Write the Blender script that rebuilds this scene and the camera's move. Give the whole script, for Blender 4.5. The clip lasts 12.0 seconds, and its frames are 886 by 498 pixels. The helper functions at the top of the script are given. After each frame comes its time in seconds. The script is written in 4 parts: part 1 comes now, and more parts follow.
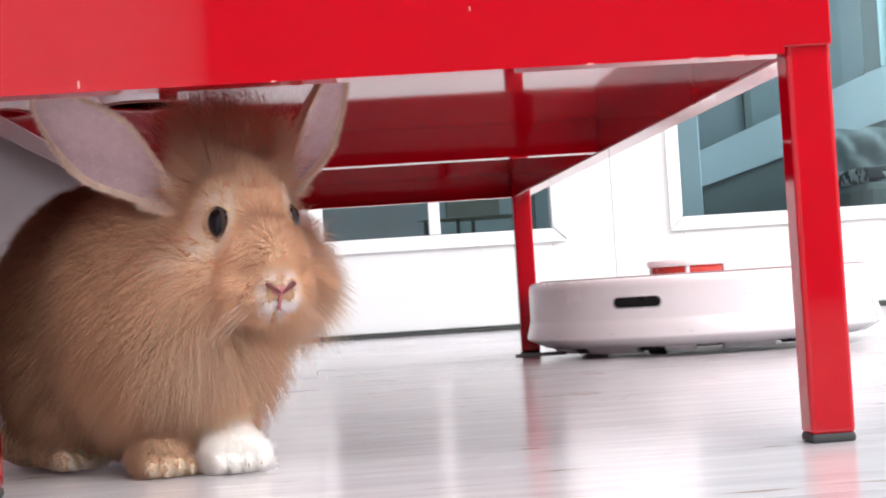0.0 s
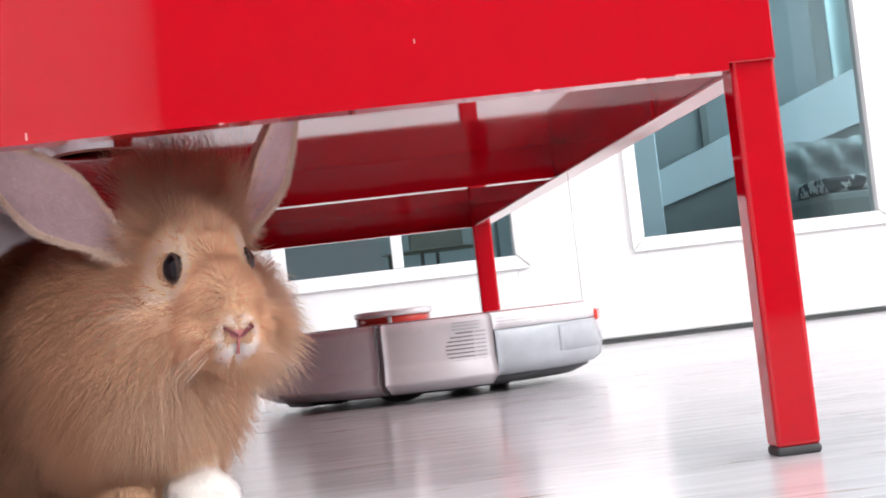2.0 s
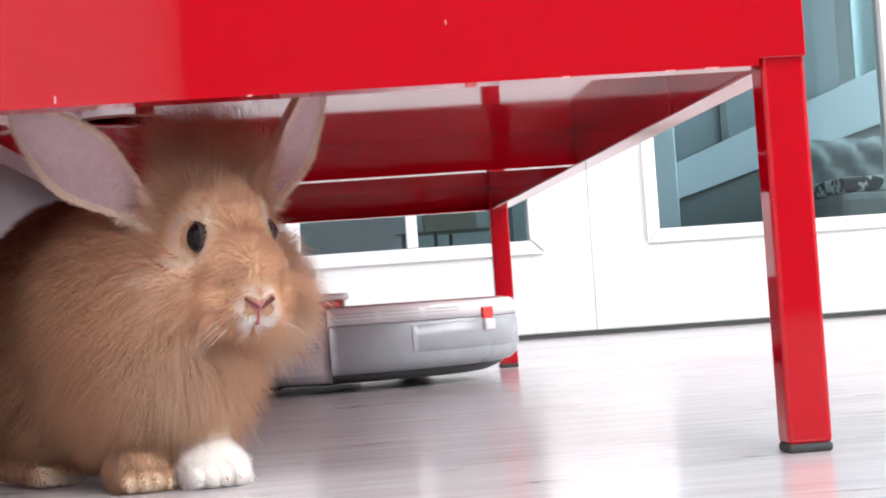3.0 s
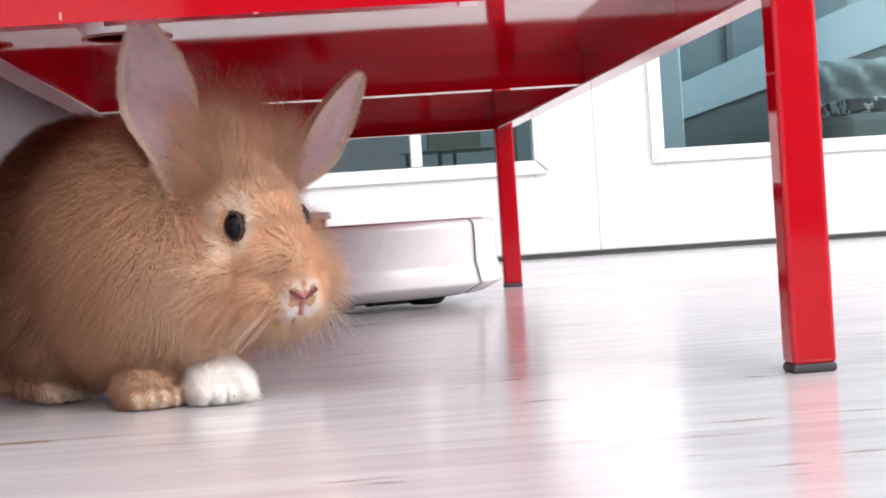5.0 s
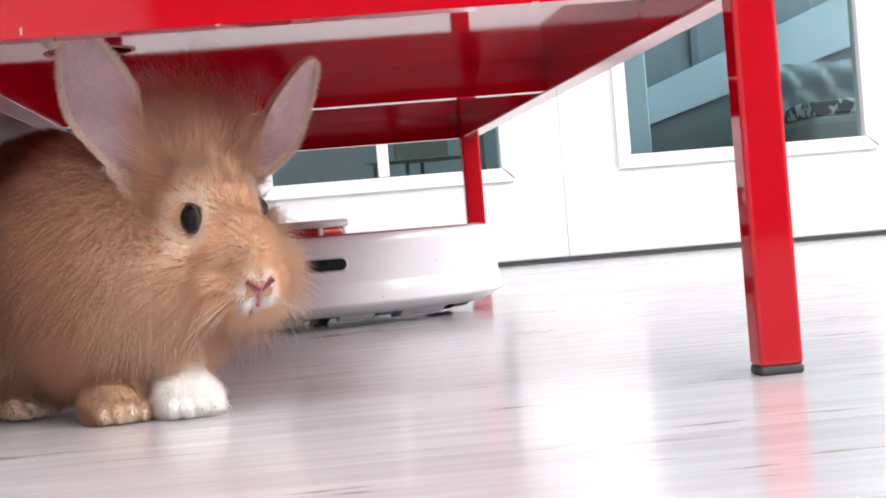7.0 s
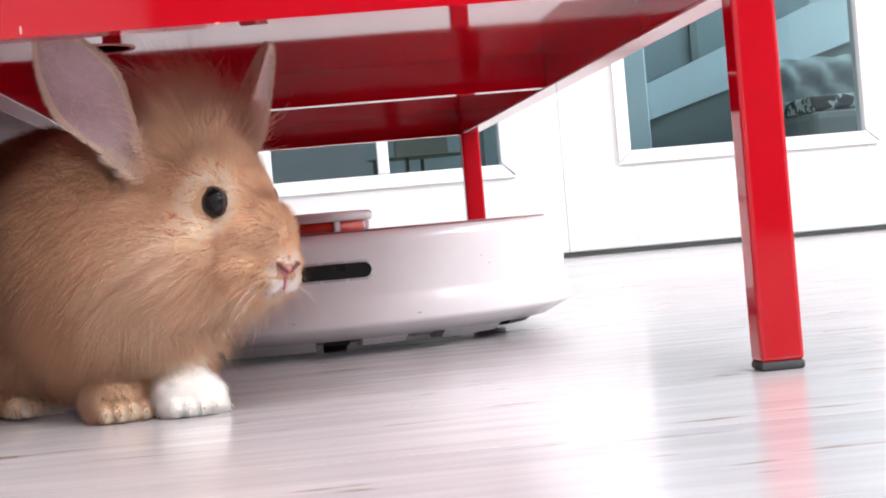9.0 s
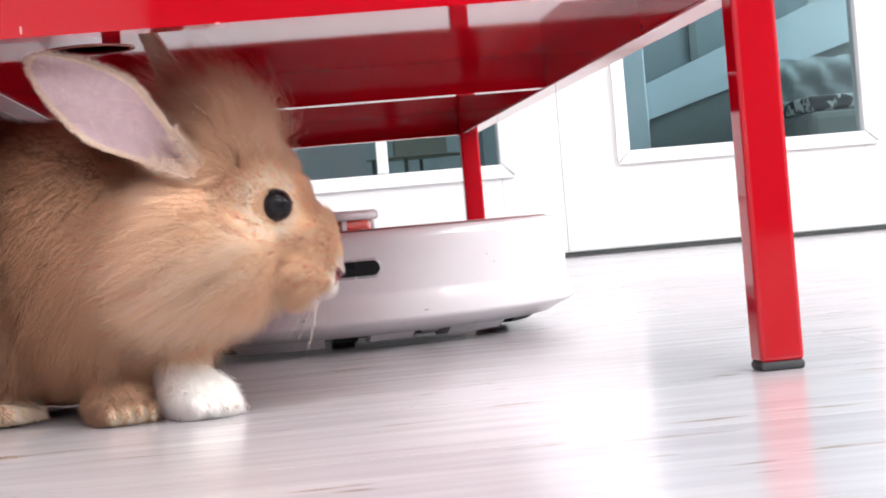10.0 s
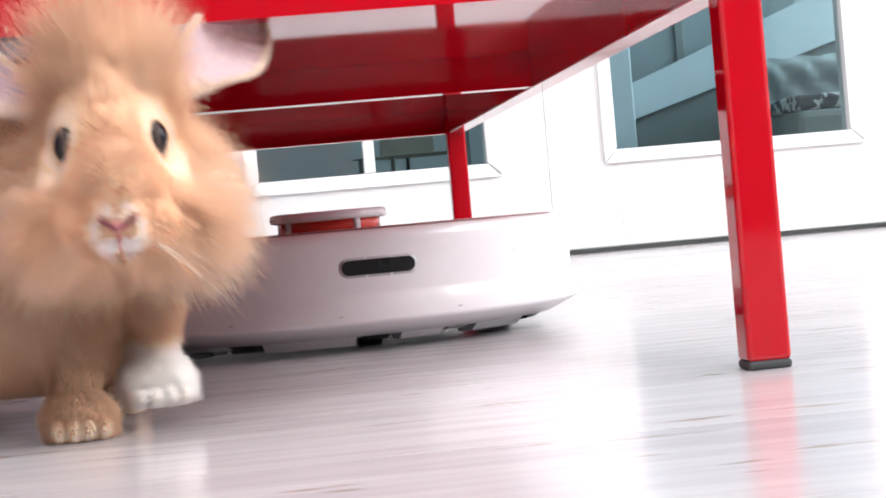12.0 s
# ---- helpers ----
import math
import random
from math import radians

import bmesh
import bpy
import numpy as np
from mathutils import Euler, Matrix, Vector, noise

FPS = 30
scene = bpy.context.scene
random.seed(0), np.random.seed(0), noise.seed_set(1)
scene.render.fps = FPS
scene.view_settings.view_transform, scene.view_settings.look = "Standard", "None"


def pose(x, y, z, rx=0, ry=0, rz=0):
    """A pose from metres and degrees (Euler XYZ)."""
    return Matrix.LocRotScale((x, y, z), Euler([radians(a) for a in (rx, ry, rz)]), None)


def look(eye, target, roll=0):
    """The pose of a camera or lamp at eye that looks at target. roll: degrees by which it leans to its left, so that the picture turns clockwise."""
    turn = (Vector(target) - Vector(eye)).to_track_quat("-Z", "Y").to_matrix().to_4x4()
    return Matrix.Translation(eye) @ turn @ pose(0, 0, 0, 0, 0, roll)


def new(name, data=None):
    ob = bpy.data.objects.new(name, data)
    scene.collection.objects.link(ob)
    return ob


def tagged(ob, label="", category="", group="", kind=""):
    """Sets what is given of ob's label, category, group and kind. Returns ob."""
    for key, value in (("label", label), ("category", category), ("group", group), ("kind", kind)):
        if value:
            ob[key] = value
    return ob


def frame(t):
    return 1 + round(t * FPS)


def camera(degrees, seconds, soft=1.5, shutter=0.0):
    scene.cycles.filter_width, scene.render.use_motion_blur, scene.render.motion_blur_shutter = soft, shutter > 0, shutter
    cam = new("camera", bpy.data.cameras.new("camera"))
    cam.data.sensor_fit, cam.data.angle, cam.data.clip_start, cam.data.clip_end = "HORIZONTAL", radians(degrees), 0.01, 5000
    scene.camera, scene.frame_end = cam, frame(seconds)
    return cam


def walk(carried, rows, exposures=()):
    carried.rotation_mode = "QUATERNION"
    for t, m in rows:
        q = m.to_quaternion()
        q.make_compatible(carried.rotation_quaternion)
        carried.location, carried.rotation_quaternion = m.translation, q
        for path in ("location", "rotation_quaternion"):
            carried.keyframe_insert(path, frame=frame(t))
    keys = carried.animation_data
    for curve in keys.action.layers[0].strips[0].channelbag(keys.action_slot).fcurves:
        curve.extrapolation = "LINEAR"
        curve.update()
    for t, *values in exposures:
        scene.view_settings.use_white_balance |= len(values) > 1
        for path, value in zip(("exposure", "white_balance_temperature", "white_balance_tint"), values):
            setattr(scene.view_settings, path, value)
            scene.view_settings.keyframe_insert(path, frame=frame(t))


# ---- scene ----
cam = camera(28.0, 12.0, soft=1.9, shutter=0.25)
PATH = [
    (0, (-0.2192, -0.7377, 0.0756), (-0.0835, 1.2572, 0.1189), -3.62),
    (0.5, (-0.2184, -0.7380, 0.0756), (-0.0608, 1.2544, 0.1488), -4.33),
    (1, (-0.2175, -0.7380, 0.0755), (-0.0531, 1.2538, 0.1510), -4.76),
    (1.5, (-0.2173, -0.7374, 0.0756), (-0.0487, 1.2542, 0.1474), -5.31),
    (2, (-0.2151, -0.7378, 0.0752), (-0.0383, 1.2529, 0.1511), -6.65),
    (2.5, (-0.2176, -0.7386, 0.0755), (-0.0498, 1.2525, 0.1611), -5.36),
    (3, (-0.2192, -0.7392, 0.0753), (-0.0575, 1.2535, 0.1320), -3.98),
    (3.2, (-0.2192, -0.7392, 0.0753), (-0.0670, 1.2535, 0.1167), -3.80),
    (4.8, (-0.2203, -0.7390, 0.0753), (-0.0768, 1.2550, 0.0442), -3.66),
    (5, (-0.2203, -0.7390, 0.0753), (-0.0685, 1.2550, 0.0417), -3.71),
    (5.5, (-0.2197, -0.7390, 0.0749), (-0.0486, 1.2534, 0.0409), -4.02),
    (6, (-0.2194, -0.7387, 0.0751), (-0.0403, 1.2531, 0.0439), -4.36),
    (6.5, (-0.2188, -0.7391, 0.0751), (-0.0376, 1.2525, 0.0484), -4.57),
    (7, (-0.2189, -0.7390, 0.0749), (-0.0322, 1.2521, 0.0492), -4.71),
    (9, (-0.2190, -0.7392, 0.0752), (-0.0330, 1.2519, 0.0455), -4.97),
    (9.5, (-0.2191, -0.7392, 0.0753), (-0.0337, 1.2519, 0.0457), -4.98),
    (10, (-0.2195, -0.7394, 0.0753), (-0.0322, 1.2516, 0.0454), -4.96),
    (10.5, (-0.2195, -0.7389, 0.0754), (-0.0290, 1.2517, 0.0434), -5.01),
    (11, (-0.2196, -0.7387, 0.0753), (-0.0253, 1.2516, 0.0430), -4.99),
    (11.5, (-0.2193, -0.7383, 0.0752), (-0.0213, 1.2516, 0.0436), -5.07),
    (12, (-0.2195, -0.7381, 0.0754), (-0.0175, 1.2514, 0.0432), -5.00),
]
walk(cam, [(t, look(eye, target, roll)) for t, eye, target, roll in PATH])

# ---- world, lights, exposure ----
scene.view_settings.exposure = 0.41
world = bpy.data.worlds.new("world")
scene.world = world
world.use_nodes = True
wn = world.node_tree
sky = wn.nodes.new("ShaderNodeTexSky")
sky.sky_type, sky.sun_disc = "NISHITA", False
sky.sun_elevation, sky.sun_rotation = radians(40), radians(160)
wn.links.new(sky.outputs[0], wn.nodes["Background"].inputs[0])
wn.nodes["Background"].inputs[1].default_value = 0.1


def area(name, m, sx, sy, watts, colour=(1, 1, 1)):
    d = bpy.data.lights.new(name, "AREA")
    d.shape, d.size, d.size_y, d.energy, d.color = "RECTANGLE", sx, sy, watts, colour
    ob = new(name, d)
    ob.matrix_world = m
    return ob


# daylight through the high south window, the east window beside the doors and the far room's window, and an added
# overhead fill lamp over the camera
area("daylight_south", look((0.75, -2.88, 1.85), (0.2, 1.9, 0.2)), 2.3, 0.9, 30, (1.0, 0.985, 0.985))
area("fill_overhead", look((0.32, -1.10, 2.42), (0.32, -1.09, 0)), 0.8, 0.9, 27, (1.0, 0.99, 0.985))
area("daylight_east", look((2.17, 0.10, 1.5), (0.0, 0.3, 0.1)), 2.5, 1.1, 60, (0.985, 0.985, 1.0))
area("daylight_far_room", look((3.1, 4.2, 1.3), (1.5, 4.3, 0.5)), 2.2, 1.6, 120, (0.84, 0.96, 1.0))


# ---- materials ----
def mat(name, base, rough=0.5, metal=0.0, var=0.08, scale=40.0, bump=0.0, bump_scale=300.0, coat=0.0, coat_rough=0.05, spec=0.5, rvar=0.08):
    """A surface with a large and a small variation of colour, uneven gloss and a fine relief."""
    m = bpy.data.materials.new(name)
    m.use_nodes = True
    nt = m.node_tree
    n, l = nt.nodes, nt.links
    b = n["Principled BSDF"]
    co = n.new("ShaderNodeTexCoord")
    n1, n2 = n.new("ShaderNodeTexNoise"), n.new("ShaderNodeTexNoise")
    n1.inputs["Scale"].default_value, n2.inputs["Scale"].default_value = scale * 0.2, scale * 3
    n1.inputs["Detail"].default_value, n2.inputs["Detail"].default_value = 4, 6
    add = n.new("ShaderNodeMath")
    add.operation = "ADD"
    for q in (n1, n2):
        l.new(co.outputs["Object"], q.inputs["Vector"])
    l.new(n1.outputs[0], add.inputs[0])
    l.new(n2.outputs[0], add.inputs[1])
    ramp = n.new("ShaderNodeMapRange")
    ramp.inputs[1].default_value, ramp.inputs[2].default_value = 0.6, 1.4
    ramp.inputs[3].default_value, ramp.inputs[4].default_value = 1 - var, 1 + var
    l.new(add.outputs[0], ramp.inputs[0])
    mul = n.new("ShaderNodeVectorMath")
    mul.operation = "SCALE"
    mul.inputs[0].default_value = base[:3]
    l.new(ramp.outputs[0], mul.inputs["Scale"])
    l.new(mul.outputs[0], b.inputs["Base Color"])
    rr = n.new("ShaderNodeMapRange")
    rr.inputs[1].default_value, rr.inputs[2].default_value = 0.3, 0.7
    rr.inputs[3].default_value, rr.inputs[4].default_value = max(rough - rvar, 0.02), min(rough + rvar, 1)
    l.new(n1.outputs[0], rr.inputs[0])
    l.new(rr.outputs[0], b.inputs["Roughness"])
    b.inputs["Metallic"].default_value = metal
    b.inputs["Coat Weight"].default_value = coat
    b.inputs["Coat Roughness"].default_value = coat_rough
    b.inputs["Specular IOR Level"].default_value = spec
    if bump:
        n3, bp = n.new("ShaderNodeTexNoise"), n.new("ShaderNodeBump")
        n3.inputs["Scale"].default_value, n3.inputs["Detail"].default_value = bump_scale, 3
        bp.inputs["Strength"].default_value, bp.inputs["Distance"].default_value = bump, 0.001
        l.new(co.outputs["Object"], n3.inputs["Vector"])
        l.new(n3.outputs[0], bp.inputs["Height"])
        l.new(bp.outputs[0], b.inputs["Normal"])
    return m


def plank_mat():
    """Whitewashed, lightly grained glossy laminate; each plank takes its own shade and its own piece of the grain."""
    m = bpy.data.materials.new("whitewashed_laminate")
    m.use_nodes = True
    n, l = m.node_tree.nodes, m.node_tree.links
    b = n["Principled BSDF"]
    co, info = n.new("ShaderNodeTexCoord"), n.new("ShaderNodeObjectInfo")
    shift = n.new("ShaderNodeVectorMath")
    shift.operation = "MULTIPLY_ADD"
    shift.inputs[1].default_value = (37, 53, 11)
    l.new(info.outputs["Random"], shift.inputs[0])
    l.new(co.outputs["Object"], shift.inputs[2])

    def grain(sx, sy, detail, rough):
        mp, no = n.new("ShaderNodeMapping"), n.new("ShaderNodeTexNoise")
        mp.inputs["Scale"].default_value = (sx, sy, 1)
        l.new(shift.outputs[0], mp.inputs[0])
        l.new(mp.outputs[0], no.inputs["Vector"])
        no.inputs["Scale"].default_value, no.inputs["Detail"].default_value, no.inputs["Roughness"].default_value = 1, detail, rough
        return no.outputs[0]

    def ramp(src, stops):
        r = n.new("ShaderNodeValToRGB")
        e = r.color_ramp.elements
        e[0].position, e[0].color = stops[0][0], (*stops[0][1], 1)
        e[1].position, e[1].color = stops[1][0], (*stops[1][1], 1)
        for p, c in stops[2:]:
            q = e.new(p)
            q.color = (*c, 1)
        l.new(src, r.inputs[0])
        return r.outputs[0]

    def times(a, c):
        x = n.new("ShaderNodeMix")
        x.data_type, x.blend_type = "RGBA", "MULTIPLY"
        x.inputs[0].default_value = 1
        l.new(a, x.inputs[6])
        l.new(c, x.inputs[7])
        return x.outputs[2]

    long = ramp(grain(5, 60, 6, 0.6), [(0.33, (0.58, 0.56, 0.575)), (0.62, (0.68, 0.665, 0.68))])
    broad = ramp(grain(2.2, 14, 3, 0.5), [(0.3, (0.90, 0.89, 0.91)), (0.65, (1, 1, 1))])
    smear = ramp(grain(10, 30, 3, 0.5), [(0.25, (0.66, 0.58, 0.55)), (0.34, (1, 1, 1))])
    knot = ramp(grain(16, 75, 2, 0.4), [(0.24, (0.60, 0.47, 0.38)), (0.32, (1, 1, 1))])
    shade = ramp(info.outputs["Random"], [(0.0, (0.88, 0.875, 0.88)), (1.0, (1, 0.995, 0.985))])
    col = times(times(times(times(long, broad), smear), knot), shade)
    l.new(col, b.inputs["Base Color"])
    rr = n.new("ShaderNodeMapRange")
    rr.inputs[1].default_value, rr.inputs[2].default_value, rr.inputs[3].default_value, rr.inputs[4].default_value = 0.3, 0.7, 0.14, 0.20
    fine = grain(8, 90, 6, 0.6)
    l.new(fine, rr.inputs[0])
    l.new(rr.outputs[0], b.inputs["Roughness"])
    b.inputs["Specular IOR Level"].default_value = 0.55
    bp = n.new("ShaderNodeBump")
    bp.inputs["Strength"].default_value, bp.inputs["Distance"].default_value = 0.03, 0.0004
    l.new(fine, bp.inputs["Height"])
    l.new(bp.outputs[0], b.inputs["Normal"])
    return m


def fur_mat():
    """Hair: its colour is stored on the strands, and it is shaded with the lie of the coat."""
    m = bpy.data.materials.new("hair")
    m.use_nodes = True
    n, l = m.node_tree.nodes, m.node_tree.links
    n.remove(n["Principled BSDF"])
    tint, lie, tr, back = n.new("ShaderNodeAttribute"), n.new("ShaderNodeAttribute"), n.new("ShaderNodeVectorTransform"), n.new("ShaderNodeVectorMath")
    tint.attribute_name, lie.attribute_name = "tint", "lie"
    tr.vector_type, tr.convert_from, tr.convert_to = "NORMAL", "OBJECT", "WORLD"
    back.operation = "SCALE"
    back.inputs["Scale"].default_value = -1
    near, far, both = n.new("ShaderNodeBsdfDiffuse"), n.new("ShaderNodeBsdfTranslucent"), n.new("ShaderNodeAddShader")
    l.new(lie.outputs["Vector"], tr.inputs[0])
    l.new(tr.outputs[0], back.inputs[0])
    l.new(tr.outputs[0], near.inputs["Normal"])
    l.new(back.outputs[0], far.inputs["Normal"])
    for q in (near, far):
        l.new(tint.outputs["Color"], q.inputs["Color"])
    l.new(near.outputs[0], both.inputs[0])
    l.new(far.outputs[0], both.inputs[1])
    l.new(both.outputs[0], n["Material Output"].inputs[0])
    return m


def glass_mat(name, tint, gloss_rough=0.0):
    m = bpy.data.materials.new(name)
    m.use_nodes = True
    n, l = m.node_tree.nodes, m.node_tree.links
    n.remove(n["Principled BSDF"])
    tp, gl, mx, fr = n.new("ShaderNodeBsdfTransparent"), n.new("ShaderNodeBsdfGlossy"), n.new("ShaderNodeMixShader"), n.new("ShaderNodeFresnel")
    tp.inputs[0].default_value = (*tint, 1)
    gl.inputs["Roughness"].default_value = gloss_rough
    fr.inputs[0].default_value = 1.5
    l.new(fr.outputs[0], mx.inputs[0])
    l.new(tp.outputs[0], mx.inputs[1])
    l.new(gl.outputs[0], mx.inputs[2])
    l.new(mx.outputs[0], n["Material Output"].inputs[0])
    return m


M = {
    "red": mat("red_enamelled_steel", (0.46, 0.0006, 0.008), 0.045, var=0.05, scale=20, rvar=0.02, spec=0.52),
    "chip": mat("chipped_primer", (0.66, 0.30, 0.28), 0.6),
    "rubber": mat("dark_grey_rubber", (0.045, 0.048, 0.05), 0.7),
    "black": mat("black_plastic", (0.012, 0.012, 0.013), 0.35),
    "gloss_black": mat("smoked_black_window", (0.008, 0.009, 0.010), 0.25, spec=0.3),
    "white_pl": mat("white_glossy_plastic", (0.80, 0.775, 0.79), 0.22, var=0.025, scale=30, coat=0.3, coat_rough=0.1),
    "grey_pl": mat("light_grey_plastic", (0.52, 0.52, 0.53), 0.4, var=0.1),
    # grey plastic darkened to deepen the shadow under the robot
    "chassis": mat("shade_darkened_plastic", (0.05, 0.05, 0.052), 0.5, var=0.15),
    "vent": mat("shaded_vent_grey", (0.30, 0.285, 0.29), 0.6),
    "red_pl": mat("red_shiny_plastic", (0.70, 0.035, 0.02), 0.12, var=0.05, coat=0.5),
    "bin": mat("smoky_grey_plastic", (0.36, 0.38, 0.41), 0.3, var=0.12, scale=25, coat=0.25),
    "lid_edge": mat("bronze_trim", (0.22, 0.06, 0.05), 0.35),
    "door": mat("white_lacquered_door", (0.86, 0.865, 0.86), 0.3, var=0.02, scale=8, bump=0.02),
    "wall": mat("white_wall_paint", (0.78, 0.775, 0.77), 0.7, var=0.04, scale=6, bump=0.08, bump_scale=200),
    # wall behind the camera, darkened to keep reflections in the red steel dim
    "wall_dim": mat("darkened_unseen_wall", (0.10, 0.105, 0.11), 0.8, var=0.06, scale=6, bump=0.08, bump_scale=200),
    "panel_far": mat("grey_blue_panel_paint", (0.26, 0.31, 0.335), 0.6, var=0.06, scale=6),
    "wall_grey": mat("pale_lilac_grey_wall_paint", (0.60, 0.58, 0.60), 0.7, var=0.05, scale=6, bump=0.08, bump_scale=200),
    "wall_far": mat("blue_grey_wall_paint", (0.50, 0.56, 0.58), 0.75, var=0.06, scale=6, bump=0.06),
    "gap": mat("dark_threshold", (0.05, 0.052, 0.05), 0.5),
    "glass": glass_mat("door_glass", (0.80, 0.88, 0.90)),
    "sofa": mat("grey_upholstery", (0.25, 0.29, 0.30), 0.9, var=0.15, scale=60, bump=0.5, bump_scale=1500),
    "olive_grey": mat("grey_green_fabric", (0.20, 0.23, 0.23), 0.85, var=0.08, scale=60, bump=0.4, bump_scale=1500),
    "pale_lacquer": mat("pale_blue_white_lacquer", (0.55, 0.63, 0.68), 0.4, var=0.05),
    "oak": mat("pale_oak", (0.33, 0.31, 0.26), 0.5, var=0.15),
    "steel": mat("brushed_steel", (0.30, 0.29, 0.27), 0.4, metal=0.7),
    "curtain": mat("pale_teal_curtain", (0.55, 0.72, 0.75), 0.9, var=0.06),
    "floor": plank_mat(),
    "under": mat("joint_filler", (0.13, 0.12, 0.12), 0.8),
    "hair": fur_mat(),
    "skin": mat("tan_undercoat", (0.46, 0.28, 0.17), 0.9, var=0.12, scale=200),
    "skin_white": mat("white_undercoat", (0.86, 0.82, 0.77), 0.9, var=0.06, scale=200),
    "ear_in": mat("pink_grey_ear_skin", (0.58, 0.44, 0.47), 0.7, var=0.14, scale=90, bump=0.2, bump_scale=600),
    "ear_out": mat("tan_ear_velvet", (0.52, 0.33, 0.23), 0.9, var=0.05, scale=150, bump=0.15, bump_scale=1500),
    "ear_hair": mat("pale_ear_hair", (0.84, 0.69, 0.57), 0.8, var=0.1, scale=200),
    "eye": mat("dark_brown_eye", (0.007, 0.006, 0.008), 0.22, spec=0.25, rvar=0.02),
    "lid": mat("dark_eyelid_skin", (0.05, 0.03, 0.025), 0.6),
    "nose": mat("pink_nose_skin", (0.44, 0.15, 0.15), 0.55, var=0.15, scale=250),
    "nostril": mat("dark_pink_skin", (0.15, 0.035, 0.04), 0.5),
    "claw": mat("horn_claw", (0.55, 0.42, 0.27), 0.5),
    "whisker": mat("pale_whisker", (0.8, 0.72, 0.62), 0.5),
}
pattern = mat("black_and_white_print", (0.5, 0.52, 0.52), 0.9)


def printed(m):
    n, l = m.node_tree.nodes, m.node_tree.links
    v, r, co = n.new("ShaderNodeTexNoise"), n.new("ShaderNodeValToRGB"), n.new("ShaderNodeTexCoord")
    v.inputs["Scale"].default_value = 34
    r.color_ramp.interpolation = "CONSTANT"
    r.color_ramp.elements[0].color, r.color_ramp.elements[1].color = (0.05, 0.06, 0.07, 1), (0.5, 0.54, 0.55, 1)
    r.color_ramp.elements[1].position = 0.5
    l.new(co.outputs["Object"], v.inputs["Vector"])
    l.new(v.outputs[0], r.inputs[0])
    l.new(r.outputs[0], n["Principled BSDF"].inputs["Base Color"])


printed(pattern)
M["print"] = pattern


# ---- mesh helpers ----
def part(name, bm, material, parent=None, label="", smooth=False):
    me = bpy.data.meshes.new(name)
    bm.normal_update()
    bm.to_mesh(me)
    bm.free()
    for x in material if isinstance(material, (list, tuple)) else [material]:
        me.materials.append(x)
    if smooth:
        me.polygons.foreach_set("use_smooth", [True] * len(me.polygons))
    ob = new(name, me)
    ob.parent = parent
    return tagged(ob, label)


def thing(name, label, category, at=None, group="", kind=""):
    ob = new(name)
    ob.empty_display_size = 0.05
    if at is not None:
        ob.matrix_basis = at
    return tagged(ob, label, category, group, kind)


def box(bm, x0, x1, y0, y1, z0, z1, bevel=0.0, seg=2, m=None):
    r = bmesh.ops.create_cube(bm, size=1)
    vs = r["verts"]
    for v in vs:
        v.co = Vector((x0 + (v.co.x + 0.5) * (x1 - x0), y0 + (v.co.y + 0.5) * (y1 - y0), z0 + (v.co.z + 0.5) * (z1 - z0)))
    if bevel:
        es = list({e for v in vs for e in v.link_edges})
        r = bmesh.ops.bevel(bm, geom=es, offset=bevel, segments=seg, affect="EDGES", profile=0.5)
        vs = list({v for v in vs if v.is_valid} | set(r["verts"]))
    if m is not None:
        bmesh.ops.transform(bm, matrix=m, verts=vs)
    return vs


def boxed(x0, x1, y0, y1, z0, z1, bevel=0.0, seg=2):
    bm = bmesh.new()
    box(bm, x0, x1, y0, y1, z0, z1, bevel, seg)
    return bm


def ellipsoid(bm, c, r, m=None, u=20, v=14):
    q = bmesh.ops.create_uvsphere(bm, u_segments=u, v_segments=v, radius=1)["verts"]
    t = Matrix.Translation(c) @ (m or Matrix()) @ Matrix.Diagonal((*r, 1))
    bmesh.ops.transform(bm, matrix=t, verts=q)
    return q


def sweep(bm, prof, a0, a1, n, closed=False):
    """Turns a closed profile of (radius, height) from angle a0 to a1 (degrees) round the z axis."""
    rings = []
    steps = n if closed else n + 1
    for i in range(steps):
        a = radians(a0 + (a1 - a0) * i / n)
        rings.append([bm.verts.new((r * math.cos(a), r * math.sin(a), z)) for r, z in prof])
    k = len(prof)
    for i in range(n):
        A, B = rings[i], rings[(i + 1) % steps]
        for j in range(k):
            bm.faces.new((A[j], B[j], B[(j + 1) % k], A[(j + 1) % k]))
    if not closed:
        bm.faces.new(rings[0][::-1])
        bm.faces.new(rings[-1])
    return bm


# ---- the room ----
FLOOR_Y0, FLOOR_Y1 = -3.0, 2.14


